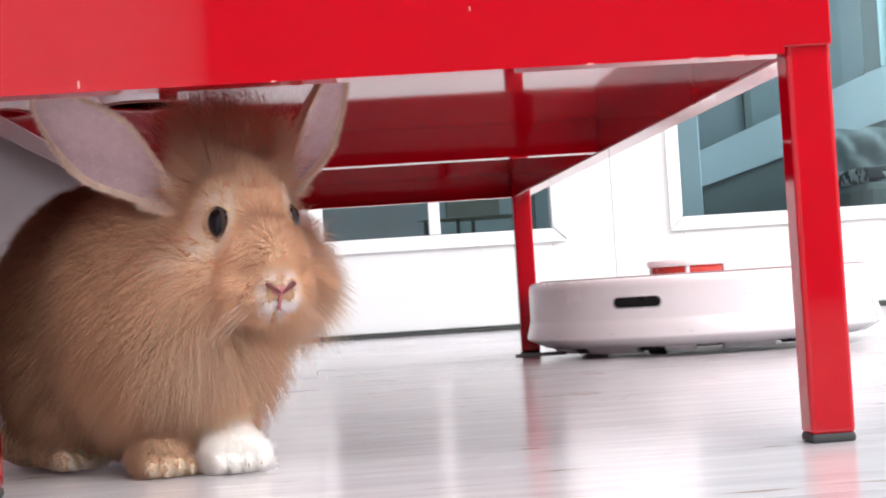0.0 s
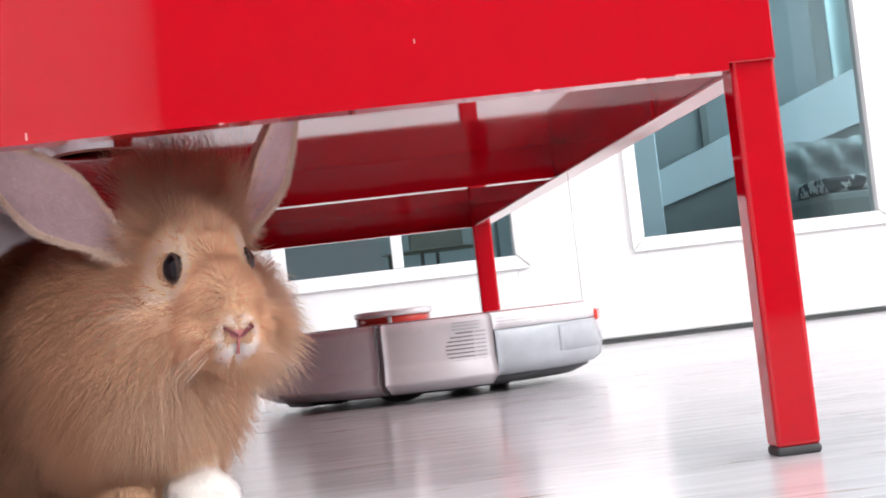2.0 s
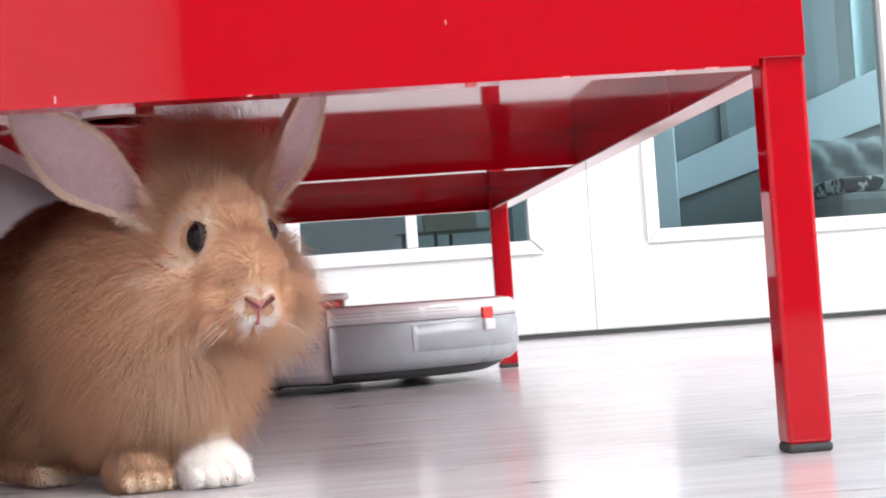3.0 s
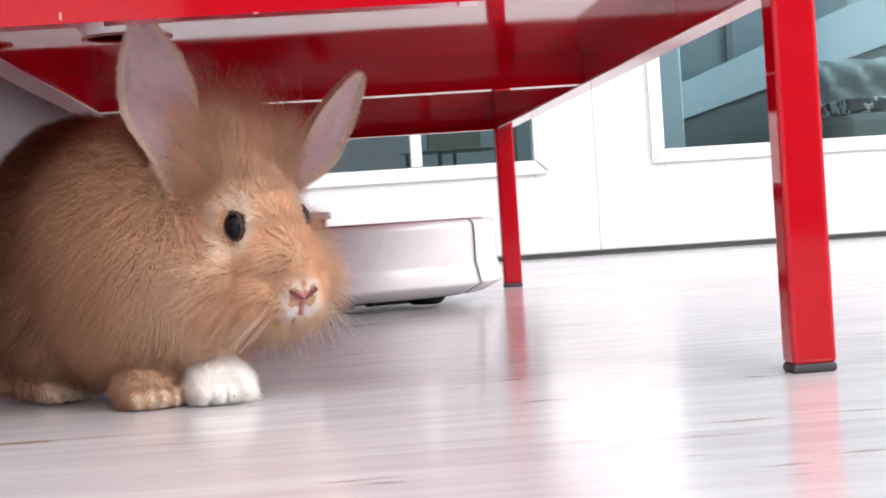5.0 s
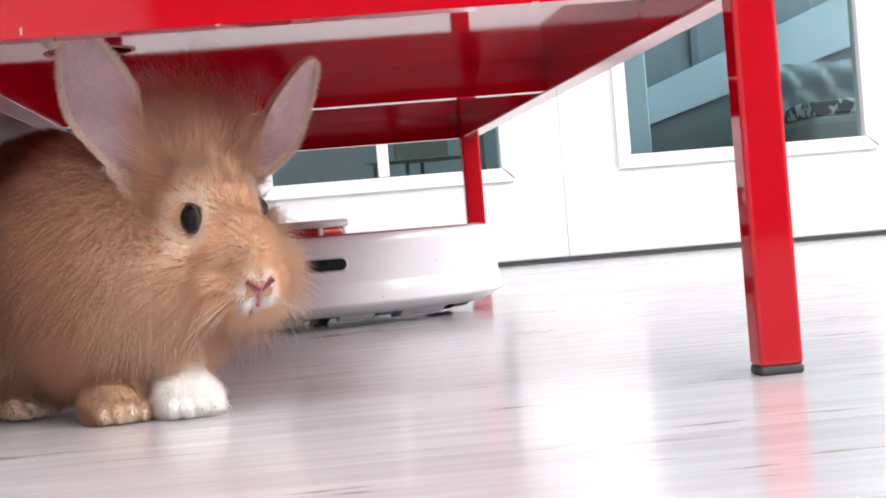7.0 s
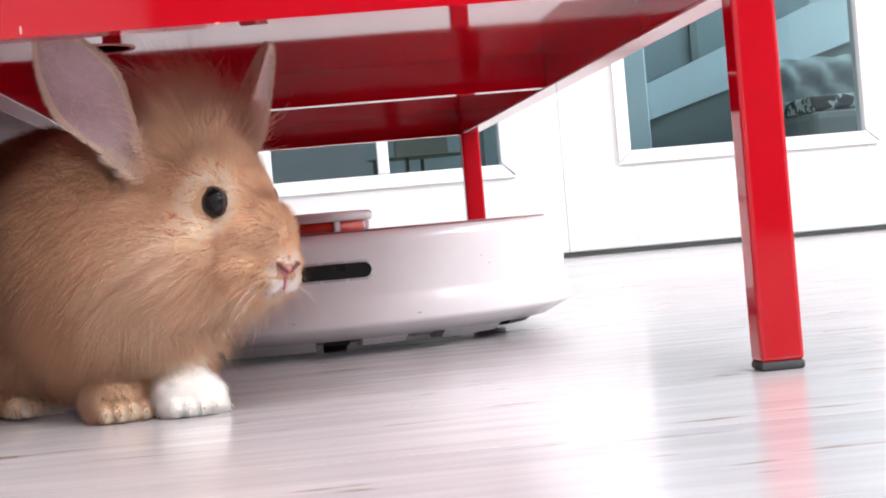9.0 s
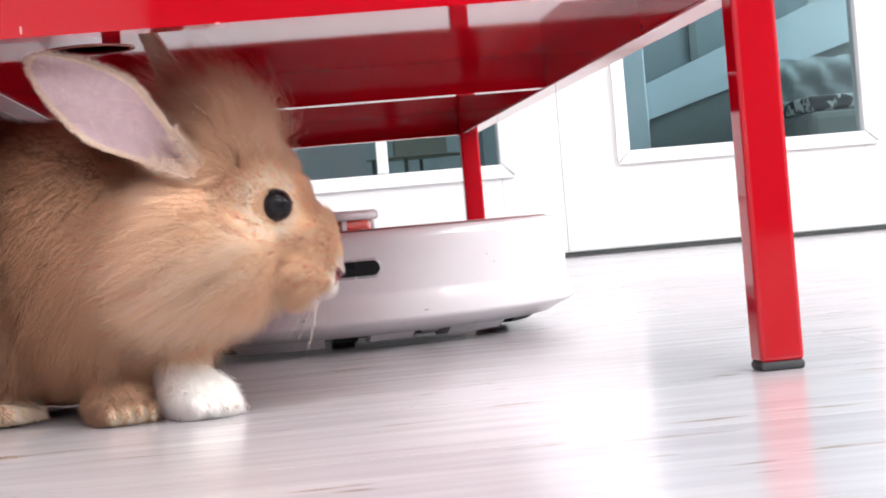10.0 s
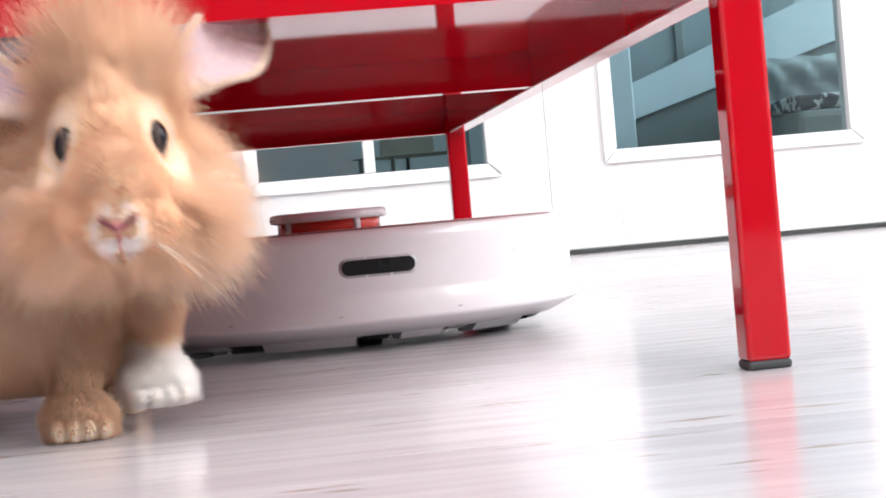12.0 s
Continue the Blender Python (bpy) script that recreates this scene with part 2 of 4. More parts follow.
def build_shell():
    bm = boxed(-1.7, 2.4, -3.1, 2.29, -0.06, -0.012)
    sub = part("floor", bm, M["under"])
    tagged(sub, "glossy whitewashed laminate floor of long planks", "floor", kind="structure")
    bm = bmesh.new()
    # the hole over the camera is added to let the fill lamp through
    for x0, x1, y0, y1 in ((-1.7, 2.4, -3.1, -1.57), (-1.7, 2.4, -0.63, 2.29), (-1.7, -0.37, -1.57, -0.63), (0.77, 2.4, -1.57, -0.63)):
        box(bm, x0, x1, y0, y1, 2.4, 2.5)
    tagged(part("ceiling", bm, M["wall"]), "plain white ceiling with an opening added for the overhead fill", "ceiling", kind="structure")
    bm = boxed(-0.55, -0.43, -3.1, 2.14, -0.01, 2.4)
    tagged(part("wall_west", bm, M["wall_grey"]), "plain pale grey painted wall beside the red cabinet", "wall", kind="structure")
    # unseen south wall with its window, darkened so the red steel reflects a dim room
    bm = bmesh.new()
    for x0, x1, z0, z1 in ((-0.43, 2.2, -0.01, 1.38), (-0.43, 2.2, 2.32, 2.4), (1.92, 2.2, 1.38, 2.32)):
        box(bm, x0, x1, -3.05, -2.9, z0, z1)
    tagged(part("wall_south", bm, M["wall_dim"]), "unseen wall with a high wide window, darkened to dim reflections", "wall", kind="structure")
    # east wall with its window
    bm = bmesh.new()
    for y0, y1, z0, z1 in ((-3.05, 2.29, -0.01, 0.93), (-3.05, 2.29, 2.07, 2.4), (-3.05, -1.17, 0.93, 2.07), (1.37, 2.29, 0.93, 2.07)):
        box(bm, 2.2, 2.3, y0, y1, z0, z1)
    tagged(part("wall_east", bm, M["wall"]), "white wall with a wide window", "wall", kind="structure")
    # north wall round the double door
    bm = bmesh.new()
    for x0, x1, z0, z1 in ((-0.43, -0.332, -0.01, 2.4), (0.902, 2.2, -0.01, 2.4), (-0.332, 0.902, 2.06, 2.4)):
        box(bm, x0, x1, 2.14, 2.24, z0, z1, 0.003, 1)
    tagged(part("wall_north", bm, M["wall"]), "white wall round a white glazed double door", "wall", kind="structure")
    bm = boxed(-0.332, 0.902, 2.1347, 2.21, -0.01, 0.0055)
    tagged(part("threshold", bm, M["gap"]), "dark threshold strip under the white doors", "threshold", kind="structure")


def door_leaf(name, x0, x1, gx0, gx1, gz0, label, muntin=None):
    """A white leaf with one tall pane, a mitred glazing bead round it and a deep bottom rail."""
    y0, y1, z0, z1 = 2.145, 2.185, 0.008, 2.05
    gz1 = 1.93
    d = thing(name, label, "door", kind="structure")
    for nm, a in (("stile", (x0, gx0, y0, y1, z0, z1)), ("stile", (gx1, x1, y0, y1, z0, z1)),
                  ("bottom_rail", (gx0, gx1, y0, y1, z0, gz0)), ("top_rail", (gx0, gx1, y0, y1, gz1, z1))):
        part(nm, boxed(*a, 0.0012, 1), M["door"], d)
    w, t = 0.022, 0.008
    for nm, pts in (("bead", [(gx0 - w, gz0 - w), (gx1 + w, gz0 - w), (gx1, gz0), (gx0, gz0)]),
                    ("bead", [(gx1 + w, gz0 - w), (gx1 + w, gz1 + w), (gx1, gz1), (gx1, gz0)]),
                    ("bead", [(gx0 - w, gz0 - w), (gx0, gz0), (gx0, gz1), (gx0 - w, gz1 + w)]),
                    ("bead", [(gx0, gz1), (gx1, gz1), (gx1 + w, gz1 + w), (gx0 - w, gz1 + w)])):
        bm = bmesh.new()
        cx, cz = sum(p[0] for p in pts) / 4, sum(p[1] for p in pts) / 4
        mx, mz = (gx0 + gx1) / 2, (gz0 + gz1) / 2
        front, back = [], []
        for x, z in pts:
            inner = gx0 - 1e-4 <= x <= gx1 + 1e-4 and gz0 - 1e-4 <= z <= gz1 + 1e-4
            x2, z2 = x + (cx - x) * 0.004, z + (cz - z) * 0.004
            front.append(bm.verts.new((x2, y0 - (0.003 if inner else t), z2)))
            back.append(bm.verts.new((x2, y0 + 0.004, z2)))
        bm.faces.new(front)
        for i in range(4):
            bm.faces.new((front[i], back[i], back[(i + 1) % 4], front[(i + 1) % 4]))
        bmesh.ops.recalc_face_normals(bm, faces=bm.faces)
        part(nm, bm, M["door"], d)
    pane = part("pane", boxed(gx0 - 0.004, gx1 + 0.004, 2.162, 2.166, gz0 - 0.004, gz1 + 0.004), M["glass"], d, "clear grey-tinted glass pane")
    pane.visible_shadow = False
    if muntin is not None:
        part("glazing_bar", boxed(muntin - 0.009, muntin + 0.009, 2.146, 2.161, gz0 + 0.001, gz1, 0.001, 1), M["door"], d)
    return d


# ---- red cabinet ----
def build_cabinet():
    H, W, D, TOP, L, LD = 0.165, 0.376, 1.119, 0.62, 0.0196, 0.0180
    c = thing("cabinet", "glossy red steel cabinet on square legs with chipped lower edge", "cabinet")
    x0, x1, th = -W, 0.0, 0.0015
    fl = 0.017
    red = M["red"]

    def sheet(name, bm, label=""):
        return part(name, bm, red, c, label)

    bm = boxed(x0 - 0.001, x1 + 0.001, -0.0015, 0.0, H + 0.003, TOP, 0.0006, 1)
    box(bm, x0 + L, x1 - L, -0.0015, 0.0, H, H + 0.0036)
    box(bm, x0 + L, x1 - L, 0.0, 0.0145, H, H + th)
    front = sheet("front_panel", bm)
    bm = boxed(x0, x1, D, D + th, H, TOP, 0.0006, 1)
    box(bm, x0 + L, x1 - L, D - 0.012, D, H, H + th)
    sheet("back_panel", bm)
    for s in (0, 1):
        xa, xb = ((x0, x0 + th), (x1 - th, x1))[s]
        bm = boxed(xa, xb, 0.0003, D - 0.0003, H, TOP, 0.0005, 1)
        fa, fb = ((x0 + th, x0 + fl), (x1 - fl, x1 - th))[s]
        box(bm, fa, fb, L, D - L, H - 0.0003, H + th, 0.0004, 1)
        # upright inner lip of the rail
        ia, ib = ((x0 + fl - th, x0 + fl), (x1 - fl, x1 - fl + th))[s]
        box(bm, ia, ib, 0.015, D - 0.013, H + th, H + 0.0245)
        sheet("side_panel", bm)
    sheet("top", boxed(x0, x1, 0.0003, D - 0.0003, TOP, TOP + 0.002))
    # cross beam under the middle
    bm = boxed(x0 + fl - 0.0002, x1 - fl + 0.0002, 0.526, 0.5275, H + 0.0006, H + 0.0245)
    box(bm, x0 + fl - 0.0002, x1 - fl + 0.0002, 0.5275, 0.544, H + 0.0006, H + 0.002)
    sheet("cross_beam", bm)
    # bottom sheet with a round cable hole
    zb, hx, hy, hr, n = H + 0.0245, -0.314, 0.280, 0.0245, 48
    rx0, rx1, ry0, ry1 = x0 + th, x1 - th, 0.0, D
    bm = bmesh.new()
    angs = sorted([2 * math.pi * i / n for i in range(n)] + [math.atan2(b - hy, a - hx) % (2 * math.pi) for a in (rx0, rx1) for b in (ry0, ry1)])
    rings = []
    for z in (zb, zb + 0.0012):
        inner, outer = [], []
        for a in angs:
            ca, sa = math.cos(a), math.sin(a)
            k = min(((rx1 if ca > 0 else rx0) - hx) / ca if abs(ca) > 1e-9 else 1e9, ((ry1 if sa > 0 else ry0) - hy) / sa if abs(sa) > 1e-9 else 1e9)
            inner.append(bm.verts.new((hx + hr * ca, hy + hr * sa, z)))
            outer.append(bm.verts.new((hx + k * ca, hy + k * sa, z)))
        rings.append((inner, outer))
    for i in range(len(angs)):
        j = (i + 1) % len(angs)
        (a, b), (e, f) = rings
        bm.faces.new((a[i], a[j], b[j], b[i]))
        bm.faces.new((e[i], f[i], f[j], e[j]))
        bm.faces.new((a[i], e[i], e[j], a[j]))
    bmesh.ops.recalc_face_normals(bm, faces=bm.faces)
    sheet("bottom_panel", bm, "mirror-glossy red underside with a round cable hole")
    part("hole_rim", sweep(bmesh.new(), [(hr - 0.001, -0.0006), (hr + 0.0012, -0.0006), (hr + 0.0012, 0.0), (hr - 0.001, 0.0)], 0, 360, 40, True), M["chip"], c).matrix_basis = pose(hx, hy, zb)
    for lx in (x0 - 0.002, x1 - L):
        for ly in (0.0005, D - LD - 0.0005):
            bm = boxed(lx + 0.0012, lx + L + 0.0008, ly, ly + LD, 0.0035, H + 0.02, 0.0022, 3)
            leg = part("leg", bm, red, c, "square red tubular leg")
            bm = boxed(lx + 0.0011, lx + L + 0.0009, ly - 0.0001, ly + LD + 0.0001, 0.0, 0.0040, 0.0016, 3)
            part("foot_cap", bm, M["rubber"], leg, "dark grey plastic foot cap")
    # worn spots: scratches on the front and chips on its lower edge
    rng = random.Random(4)
    for x, z, h, w in ((-0.150, 0.213, 0.011, 0.0007), (-0.152, 0.190, 0.002, 0.0007), (-0.315, 0.1665, 0.0032, 0.0009), (-0.146, 0.226, 0.004, 0.0004)):
        part("scratch", boxed(x, x + w, -0.0018, -0.0014, z, z + h), M["chip"], front)
    for x, w in ((-0.104, 0.003), (-0.060, 0.004), (-0.043, 0.006), (-0.236, 0.002)):
        part("chip", boxed(x, x + w, -0.0018, -0.0006, H - 0.0003, H + rng.uniform(0.0003, 0.0007)), M["chip"], front)
    return c


# ---- robot vacuum cleaner ----
def build_robot():
    r = thing("robot_vacuum", "white round robot vacuum with red-banded turret and smoky bin", "robot vacuum")
    white = M["white_pl"]
    shell = [(0.148, 0.0085), (0.157, 0.0085), (0.1725, 0.0158), (0.1744, 0.0170), (0.1752, 0.0180), (0.1752, 0.0192), (0.1730, 0.0285), (0.1722, 0.0320), (0.1716, 0.0335), (0.1712, 0.036),
             (0.1712, 0.0640), (0.1710, 0.0668), (0.1702, 0.0700), (0.1680, 0.0722), (0.1640, 0.0731), (0.1570, 0.0731), (0.1570, 0.016)]
    bumper = part("bumper", sweep(bmesh.new(), shell, -88.2, 88.2, 72), white, r, "white curved front bumper", True)
    rear = [(a - 0.0012 if a > 0.165 else a, z) for a, z in shell]
    for a0, a1 in ((90.2, 125), (235, 269.8)):
        part("side_shell", sweep(bmesh.new(), rear, a0, a1, 16), white, r, "", True)
    band = [(0.150, 0.0575), (0.1708, 0.0575), (0.1708, 0.0655), (0.1698, 0.0698), (0.1675, 0.0722), (0.164, 0.0731), (0.150, 0.0731)]
    part("rear_band", sweep(bmesh.new(), band, 125, 235, 44), white, r, "", True)
    bn = [(0.110, 0.014), (0.150, 0.0135), (0.163, 0.016), (0.1700, 0.0215), (0.1715, 0.030), (0.1715, 0.0555), (0.1705, 0.0570), (0.110, 0.0570)]
    bin_ = part("dust_bin", sweep(bmesh.new(), bn, 125.4, 234.6, 44), M["bin"], r, "smoky grey translucent dust bin", True)
    part("bin_panel", sweep(bmesh.new(), [(0.1712, 0.030), (0.1722, 0.0306), (0.1722, 0.0535), (0.1712, 0.054)], 150, 210, 30), M["bin"], bin_, "", True)
    # latch at the very back
    part("latch", boxed(-0.1735, -0.160, -0.0085, 0.0085, 0.0545, 0.0655, 0.0018), M["red_pl"], r, "red release latch")
    part("latch_tab", boxed(-0.1755, -0.162, -0.0085, 0.0085, 0.044, 0.0548, 0.0022), white, r, "white latch tab")
    # gaps in which the bumper moves
    for s in (1, -1):
        part("seam", sweep(bmesh.new(), [(0.155, 0.016), (0.1645, 0.016), (0.1645, 0.071), (0.155, 0.071)], s * 89.2 - 2.4, s * 89.2 + 2.4, 3), M["vent"], r)
    # louvres in a half round field on both sides
    for s in (1, -1):
        for i in range(9):
            z = 0.0285 + i * 0.0036
            reach = math.sqrt(max(0.02, 1 - ((i - 4) / 5.0) ** 2))
            for k, (a0, a1) in enumerate(((118.5 - 9 * reach, 118.5), (119.2, 122.5))):
                b0, b1 = (a0, a1) if s > 0 else (360 - a1, 360 - a0)
                m_ = M["vent"] if k == 0 else M["grey_pl"]
                part("louvre", sweep(bmesh.new(), [(0.1685, z), (0.1703, z), (0.1706, z + 0.0012), (0.1685, z + 0.0015)], b0, b1, 6), m_, r)
    for a0, a1 in ((112, 121), (126, 139), (141, 153), (155, 167), (193, 205), (207, 219), (221, 234), (239, 248)):
        for i in range(3):
            z = 0.0608 + i * 0.0031
            part("slot", sweep(bmesh.new(), [(0.1690, z), (0.1709, z), (0.1709, z + 0.0009), (0.1690, z + 0.0009)], a0, a1, 6), M["grey_pl"], r)
    # sensor window: a pill that follows the bumper
    bm = bmesh.new()

    def pill(half, hh, rad0, rad1):
        n = 40
        rings = []
        for rad in (rad0, rad1):
            ring = []
            for i in range(n):
                a = 2 * math.pi * i / n
                ca, sa = math.cos(a), math.sin(a)
                y = (half - hh) * (1 if ca > 0 else -1) * (abs(ca) > 1e-6) + hh * ca
                z = 0.0505 + hh * sa
                ring.append(bm.verts.new((math.sqrt(rad * rad - y * y), y, z)))
            rings.append(ring)
        for i in range(n):
            j = (i + 1) % n
            bm.faces.new((rings[0][i], rings[0][j], rings[1][j], rings[1][i]))
        # strips across, so that the face stays curved
        ring = rings[1]
        top = sorted((v for v in ring if v.co.z >= 0.0505 - 1e-6), key=lambda v: v.co.y)
        bot = sorted((v for v in ring if v.co.z <= 0.0505 + 1e-6), key=lambda v: v.co.y)
        for i in range(min(len(top), len(bot)) - 1):
            q = [top[i], top[i + 1], bot[i + 1], bot[i]]
            u = list(dict.fromkeys(q))
            if len(u) > 2:
                try:
                    bm.faces.new(u)
                except ValueError:
                    pass
        bmesh.ops.recalc_face_normals(bm, faces=bm.faces)

    pill(0.0245, 0.0061, 0.1700, 0.17145)
    part("window_rim", bm, M["grey_pl"], bumper, "", True)
    bm = bmesh.new()
    pill(0.0228, 0.0046, 0.1700, 0.17175)
    part("sensor_window", bm, M["gloss_black"], bumper, "black pill-shaped sensor window")
    # scuffs on the bumper
    for a, z, w in ((16, 0.0216, 0.9), (-9, 0.0216, 0.7), (-31, 0.0216, 0.8), (33, 0.052, 0.4), (35, 0.047, 0.4)):
        part("scuff", sweep(bmesh.new(), [(0.1700, z), (0.17510 if z < 0.03 else 0.17135, z), (0.17510 if z < 0.03 else 0.17135, z + 0.0005), (0.1700, z + 0.0005)], a, a + w, 4), M["vent"], bumper)
    # lid, its dark edge, and the turret
    part("lid", sweep(bmesh.new(), [(0.0, 0.070), (0.1585, 0.070), (0.1585, 0.0738), (0.156, 0.0743), (0.0, 0.0743)], 0, 360, 72, True), white, r, "white flat lid", True)
    part("lid_edge", sweep(bmesh.new(), [(0.1588, 0.0720), (0.1600, 0.0720), (0.1600, 0.0741), (0.1588, 0.0741)], 0, 360, 72, True), M["lid_edge"], r, "thin bronze lid edge")
    tur = part("turret", sweep(bmesh.new(), [(0.0, 0.0808), (0.0375, 0.0808), (0.0392, 0.0816), (0.0395, 0.0836), (0.0390, 0.0862), (0.0370, 0.0872), (0.0, 0.0874)], 0, 360, 48, True), white, r, "white round turret cap", True)
    part("turret_band", sweep(bmesh.new(), [(0.0, 0.0738), (0.0345, 0.0738), (0.0345, 0.0810), (0.0, 0.0810)], 0, 360, 48, True), M["red_pl"], tur, "shiny red turret band", True)
    for a in (20, 100, 200, 300):
        part("turret_post", boxed(0.0345, 0.0375, -0.0020, 0.0020, 0.0735, 0.0811, 0.0006, 1), white, tur).matrix_basis = pose(0, 0, 0, 0, 0, a)
    tur.matrix_basis = pose(0.034, 0, 0)
    # underside
    part("chassis", sweep(bmesh.new(), [(0.0, 0.0065), (0.140, 0.0065), (0.156, 0.0125), (0.156, 0.02), (0.0, 0.02)], 0, 360, 64, True), M["chassis"], r, "moulded underside, darkened to deepen the shade below", True)
    bm = boxed(-0.05, 0.03, -0.085, 0.085, 0.004, 0.011, 0.002)
    part("main_brush", bm, M["black"], r, "dark brush opening")
    for s in (1, -1):
        bm = bmesh.new()
        bmesh.ops.create_cone(bm, cap_ends=True, segments=32, radius1=0.033, radius2=0.033, depth=0.020, matrix=pose(0.0, s * 0.118, 0.033, 90))
        part("wheel", bm, M["rubber"], r, "black rubber wheel", True)
        bm = bmesh.new()
        box(bm, 0.055, 0.095, s * 0.075 - 0.012, s * 0.075 + 0.012, 0.0045, 0.012, 0.002)
        part("cliff_sensor", bm, M["black"], r)
    bm = bmesh.new()
    bmesh.ops.create_cone(bm, cap_ends=True, segments=20, radius1=0.0125, radius2=0.0125, depth=0.014, matrix=pose(0.125, 0, 0.0125, 90))
    part("caster", bm, M["black"], r, "black front caster", True)
    # moulded skids, guards and sensor pockets round the front of the underside
    for a0, a1, z0, m_ in ((-58, -40, 0.0050, "grey_pl"), (-36, -30, 0.0065, "black"), (-27, -5, 0.0045, "white_pl"), (-3, 3, 0.0070, "black"), (6, 17, 0.0060, "white_pl"), (19, 24, 0.0080, "vent"), (27, 46, 0.0055, "grey_pl"), (52, 66, 0.0070, "black")):
        part("skid", sweep(bmesh.new(), [(0.128, 0.0105), (0.1335, z0 - 0.0025), (0.146, z0 - 0.0020), (0.154, 0.0105)], a0, a1, 8), M[m_], r)
    br = part("side_brush", sweep(bmesh.new(), [(0.0, 0.006), (0.012, 0.006), (0.010, 0.012), (0.0, 0.012)], 0, 360, 16, True), M["grey_pl"], r, "three-armed side brush")
    for a in (70, 190, 310):
        bm = boxed(0.008, 0.058, -0.003, 0.003, 0.003, 0.0065, 0.001)
        part("brush_arm", bm, M["rubber"], br).matrix_basis = pose(0, 0, 0, 0, 0, a)
    br.matrix_basis = pose(0.112, -0.092, 0)
    return r


# ---- rabbit ----
def colours(*rows):
    return [np.array(c, float) for c in rows]


TAN, PALE, CREAM, WHITE, BROWN = colours((0.66, 0.435, 0.290), (0.69, 0.475, 0.330), (0.84, 0.70, 0.56), (0.92, 0.88, 0.84), (0.17, 0.070, 0.042))


def mixc(a, b, k):
    k = np.clip(k, 0, 1)[:, None]
    return a * (1 - k) + b * k


def coat(name, parent, ells, count, tint, length, comb, width=0.00042, lift=0.55, seed=1, cell=0.006, wild=0.22, floor=None, lock_size=0.0065, bind=0.75):
    """Hairs on a set of ellipsoids: each one a thin tapering blade that follows the comb."""
    g = np.random.default_rng(seed)
    areas = np.array([(r[0] * r[1] + r[1] * r[2] + r[0] * r[2]) for _, r in ells])
    nums = (count * areas / areas.sum()).astype(int)
    P, N = [], []
    for i, ((c, r), k) in enumerate(zip(ells, nums)):
        c, r = np.array(c), np.array(r)
        u = g.normal(size=(k, 3))
        u /= np.linalg.norm(u, axis=1)[:, None]
        p, nn = c + u * r, u / r
        nn /= np.linalg.norm(nn, axis=1)[:, None]
        keep = np.ones(k, bool)
        for j, (c2, r2) in enumerate(ells):
            if j != i:
                keep &= (((p - np.array(c2)) / (np.array(r2) * 0.95)) ** 2).sum(1) > 1
        P.append(p[keep])
        N.append(nn[keep])
    p, nn = np.concatenate(P), np.concatenate(N)
    k = len(p)
    ln = length(p, nn) * g.uniform(0.65, 1.2, k)
    ok = ln > 1e-4
    p, nn, ln = p[ok], nn[ok], ln[ok]
    k = len(p)

    def lump(size, salt):
        q = np.floor(p / size + 0.5 + 0.35 * np.sin(p[:, [1, 2, 0]] * 900)).astype(np.int64)
        h = (q[:, 0] * 73856093) ^ (q[:, 1] * 19349663) ^ (q[:, 2] * 83492791) ^ salt
        table = g.normal(size=(4096, 3))
        return table[h % 4096]

    wild = (wild(p) if callable(wild) else np.full(k, wild))[:, None]
    way = comb(p, nn)
    way = way - (way * nn).sum(1)[:, None] * nn
    way /= np.linalg.norm(way, axis=1)[:, None] + 1e-9
    up = (lift(p) if callable(lift) else np.full(k, lift))[:, None]
    d = nn * up + way * (1 - up) + lump(cell, 7) * wild * 0.35 + lump(cell * 2.2, 91) * wild * 0.45 + g.normal(size=(k, 3)) * wild * 0.8
    d /= np.linalg.norm(d, axis=1)[:, None]
    side = np.cross(d, g.normal(size=(k, 3)))
    side /= np.linalg.norm(side, axis=1)[:, None] + 1e-9
    side *= (width * g.uniform(0.7, 1.3, k))[:, None]
    drop = np.array([0, 0, -1.0]) * (ln * 0.10)[:, None] + way * (ln * 0.12)[:, None]
    b0 = p - nn * 0.0015
    m0 = p + d * (ln * 0.5)[:, None]
    t0 = p + d * ln[:, None] + drop * 1.6
    # neighbouring hairs lean together into locks
    lock = np.floor(p / lock_size + 0.5 + 0.45 * np.sin(p[:, [2, 0, 1]] * 310 + 1.3)).astype(np.int64)
    _, same = np.unique((lock[:, 0] * 73856093) ^ (lock[:, 1] * 19349663) ^ (lock[:, 2] * 83492791), return_inverse=True)
    same = same.ravel()
    size = np.bincount(same)
    heart = np.stack([np.bincount(same, t0[:, i]) / size for i in range(3)], 1)[same]
    pull = (np.clip((ln - 0.004) / 0.010, 0, 1) * g.uniform(0.35, 0.95, k))[:, None]
    t0 += (heart - t0) * pull * bind
    m0 += (heart - m0) * pull * 0.12
    hue = (g.normal(size=len(size)) * 0.05)[same]
    V = np.stack([b0 - side, b0 + side, m0 + side * 0.8, m0 - side * 0.8, t0], 1).reshape(-1, 3)
    if floor is not None:
        V[:, 2] = np.maximum(V[:, 2], floor)
    base = (np.arange(k) * 5)[:, None]
    me = bpy.data.meshes.new(name)
    me.vertices.add(5 * k)
    me.vertices.foreach_set("co", V.ravel())
    loops = np.concatenate([base + np.array([[0, 1, 2, 3]]), base + np.array([[3, 2, 4]])], 1).ravel()
    me.loops.add(7 * k)
    me.loops.foreach_set("vertex_index", loops.astype(np.int32))
    me.polygons.add(2 * k)
    starts = np.stack([np.arange(k) * 7, np.arange(k) * 7 + 4], 1).ravel()
    me.polygons.foreach_set("loop_start", starts.astype(np.int32))
    me.update(calc_edges=True)
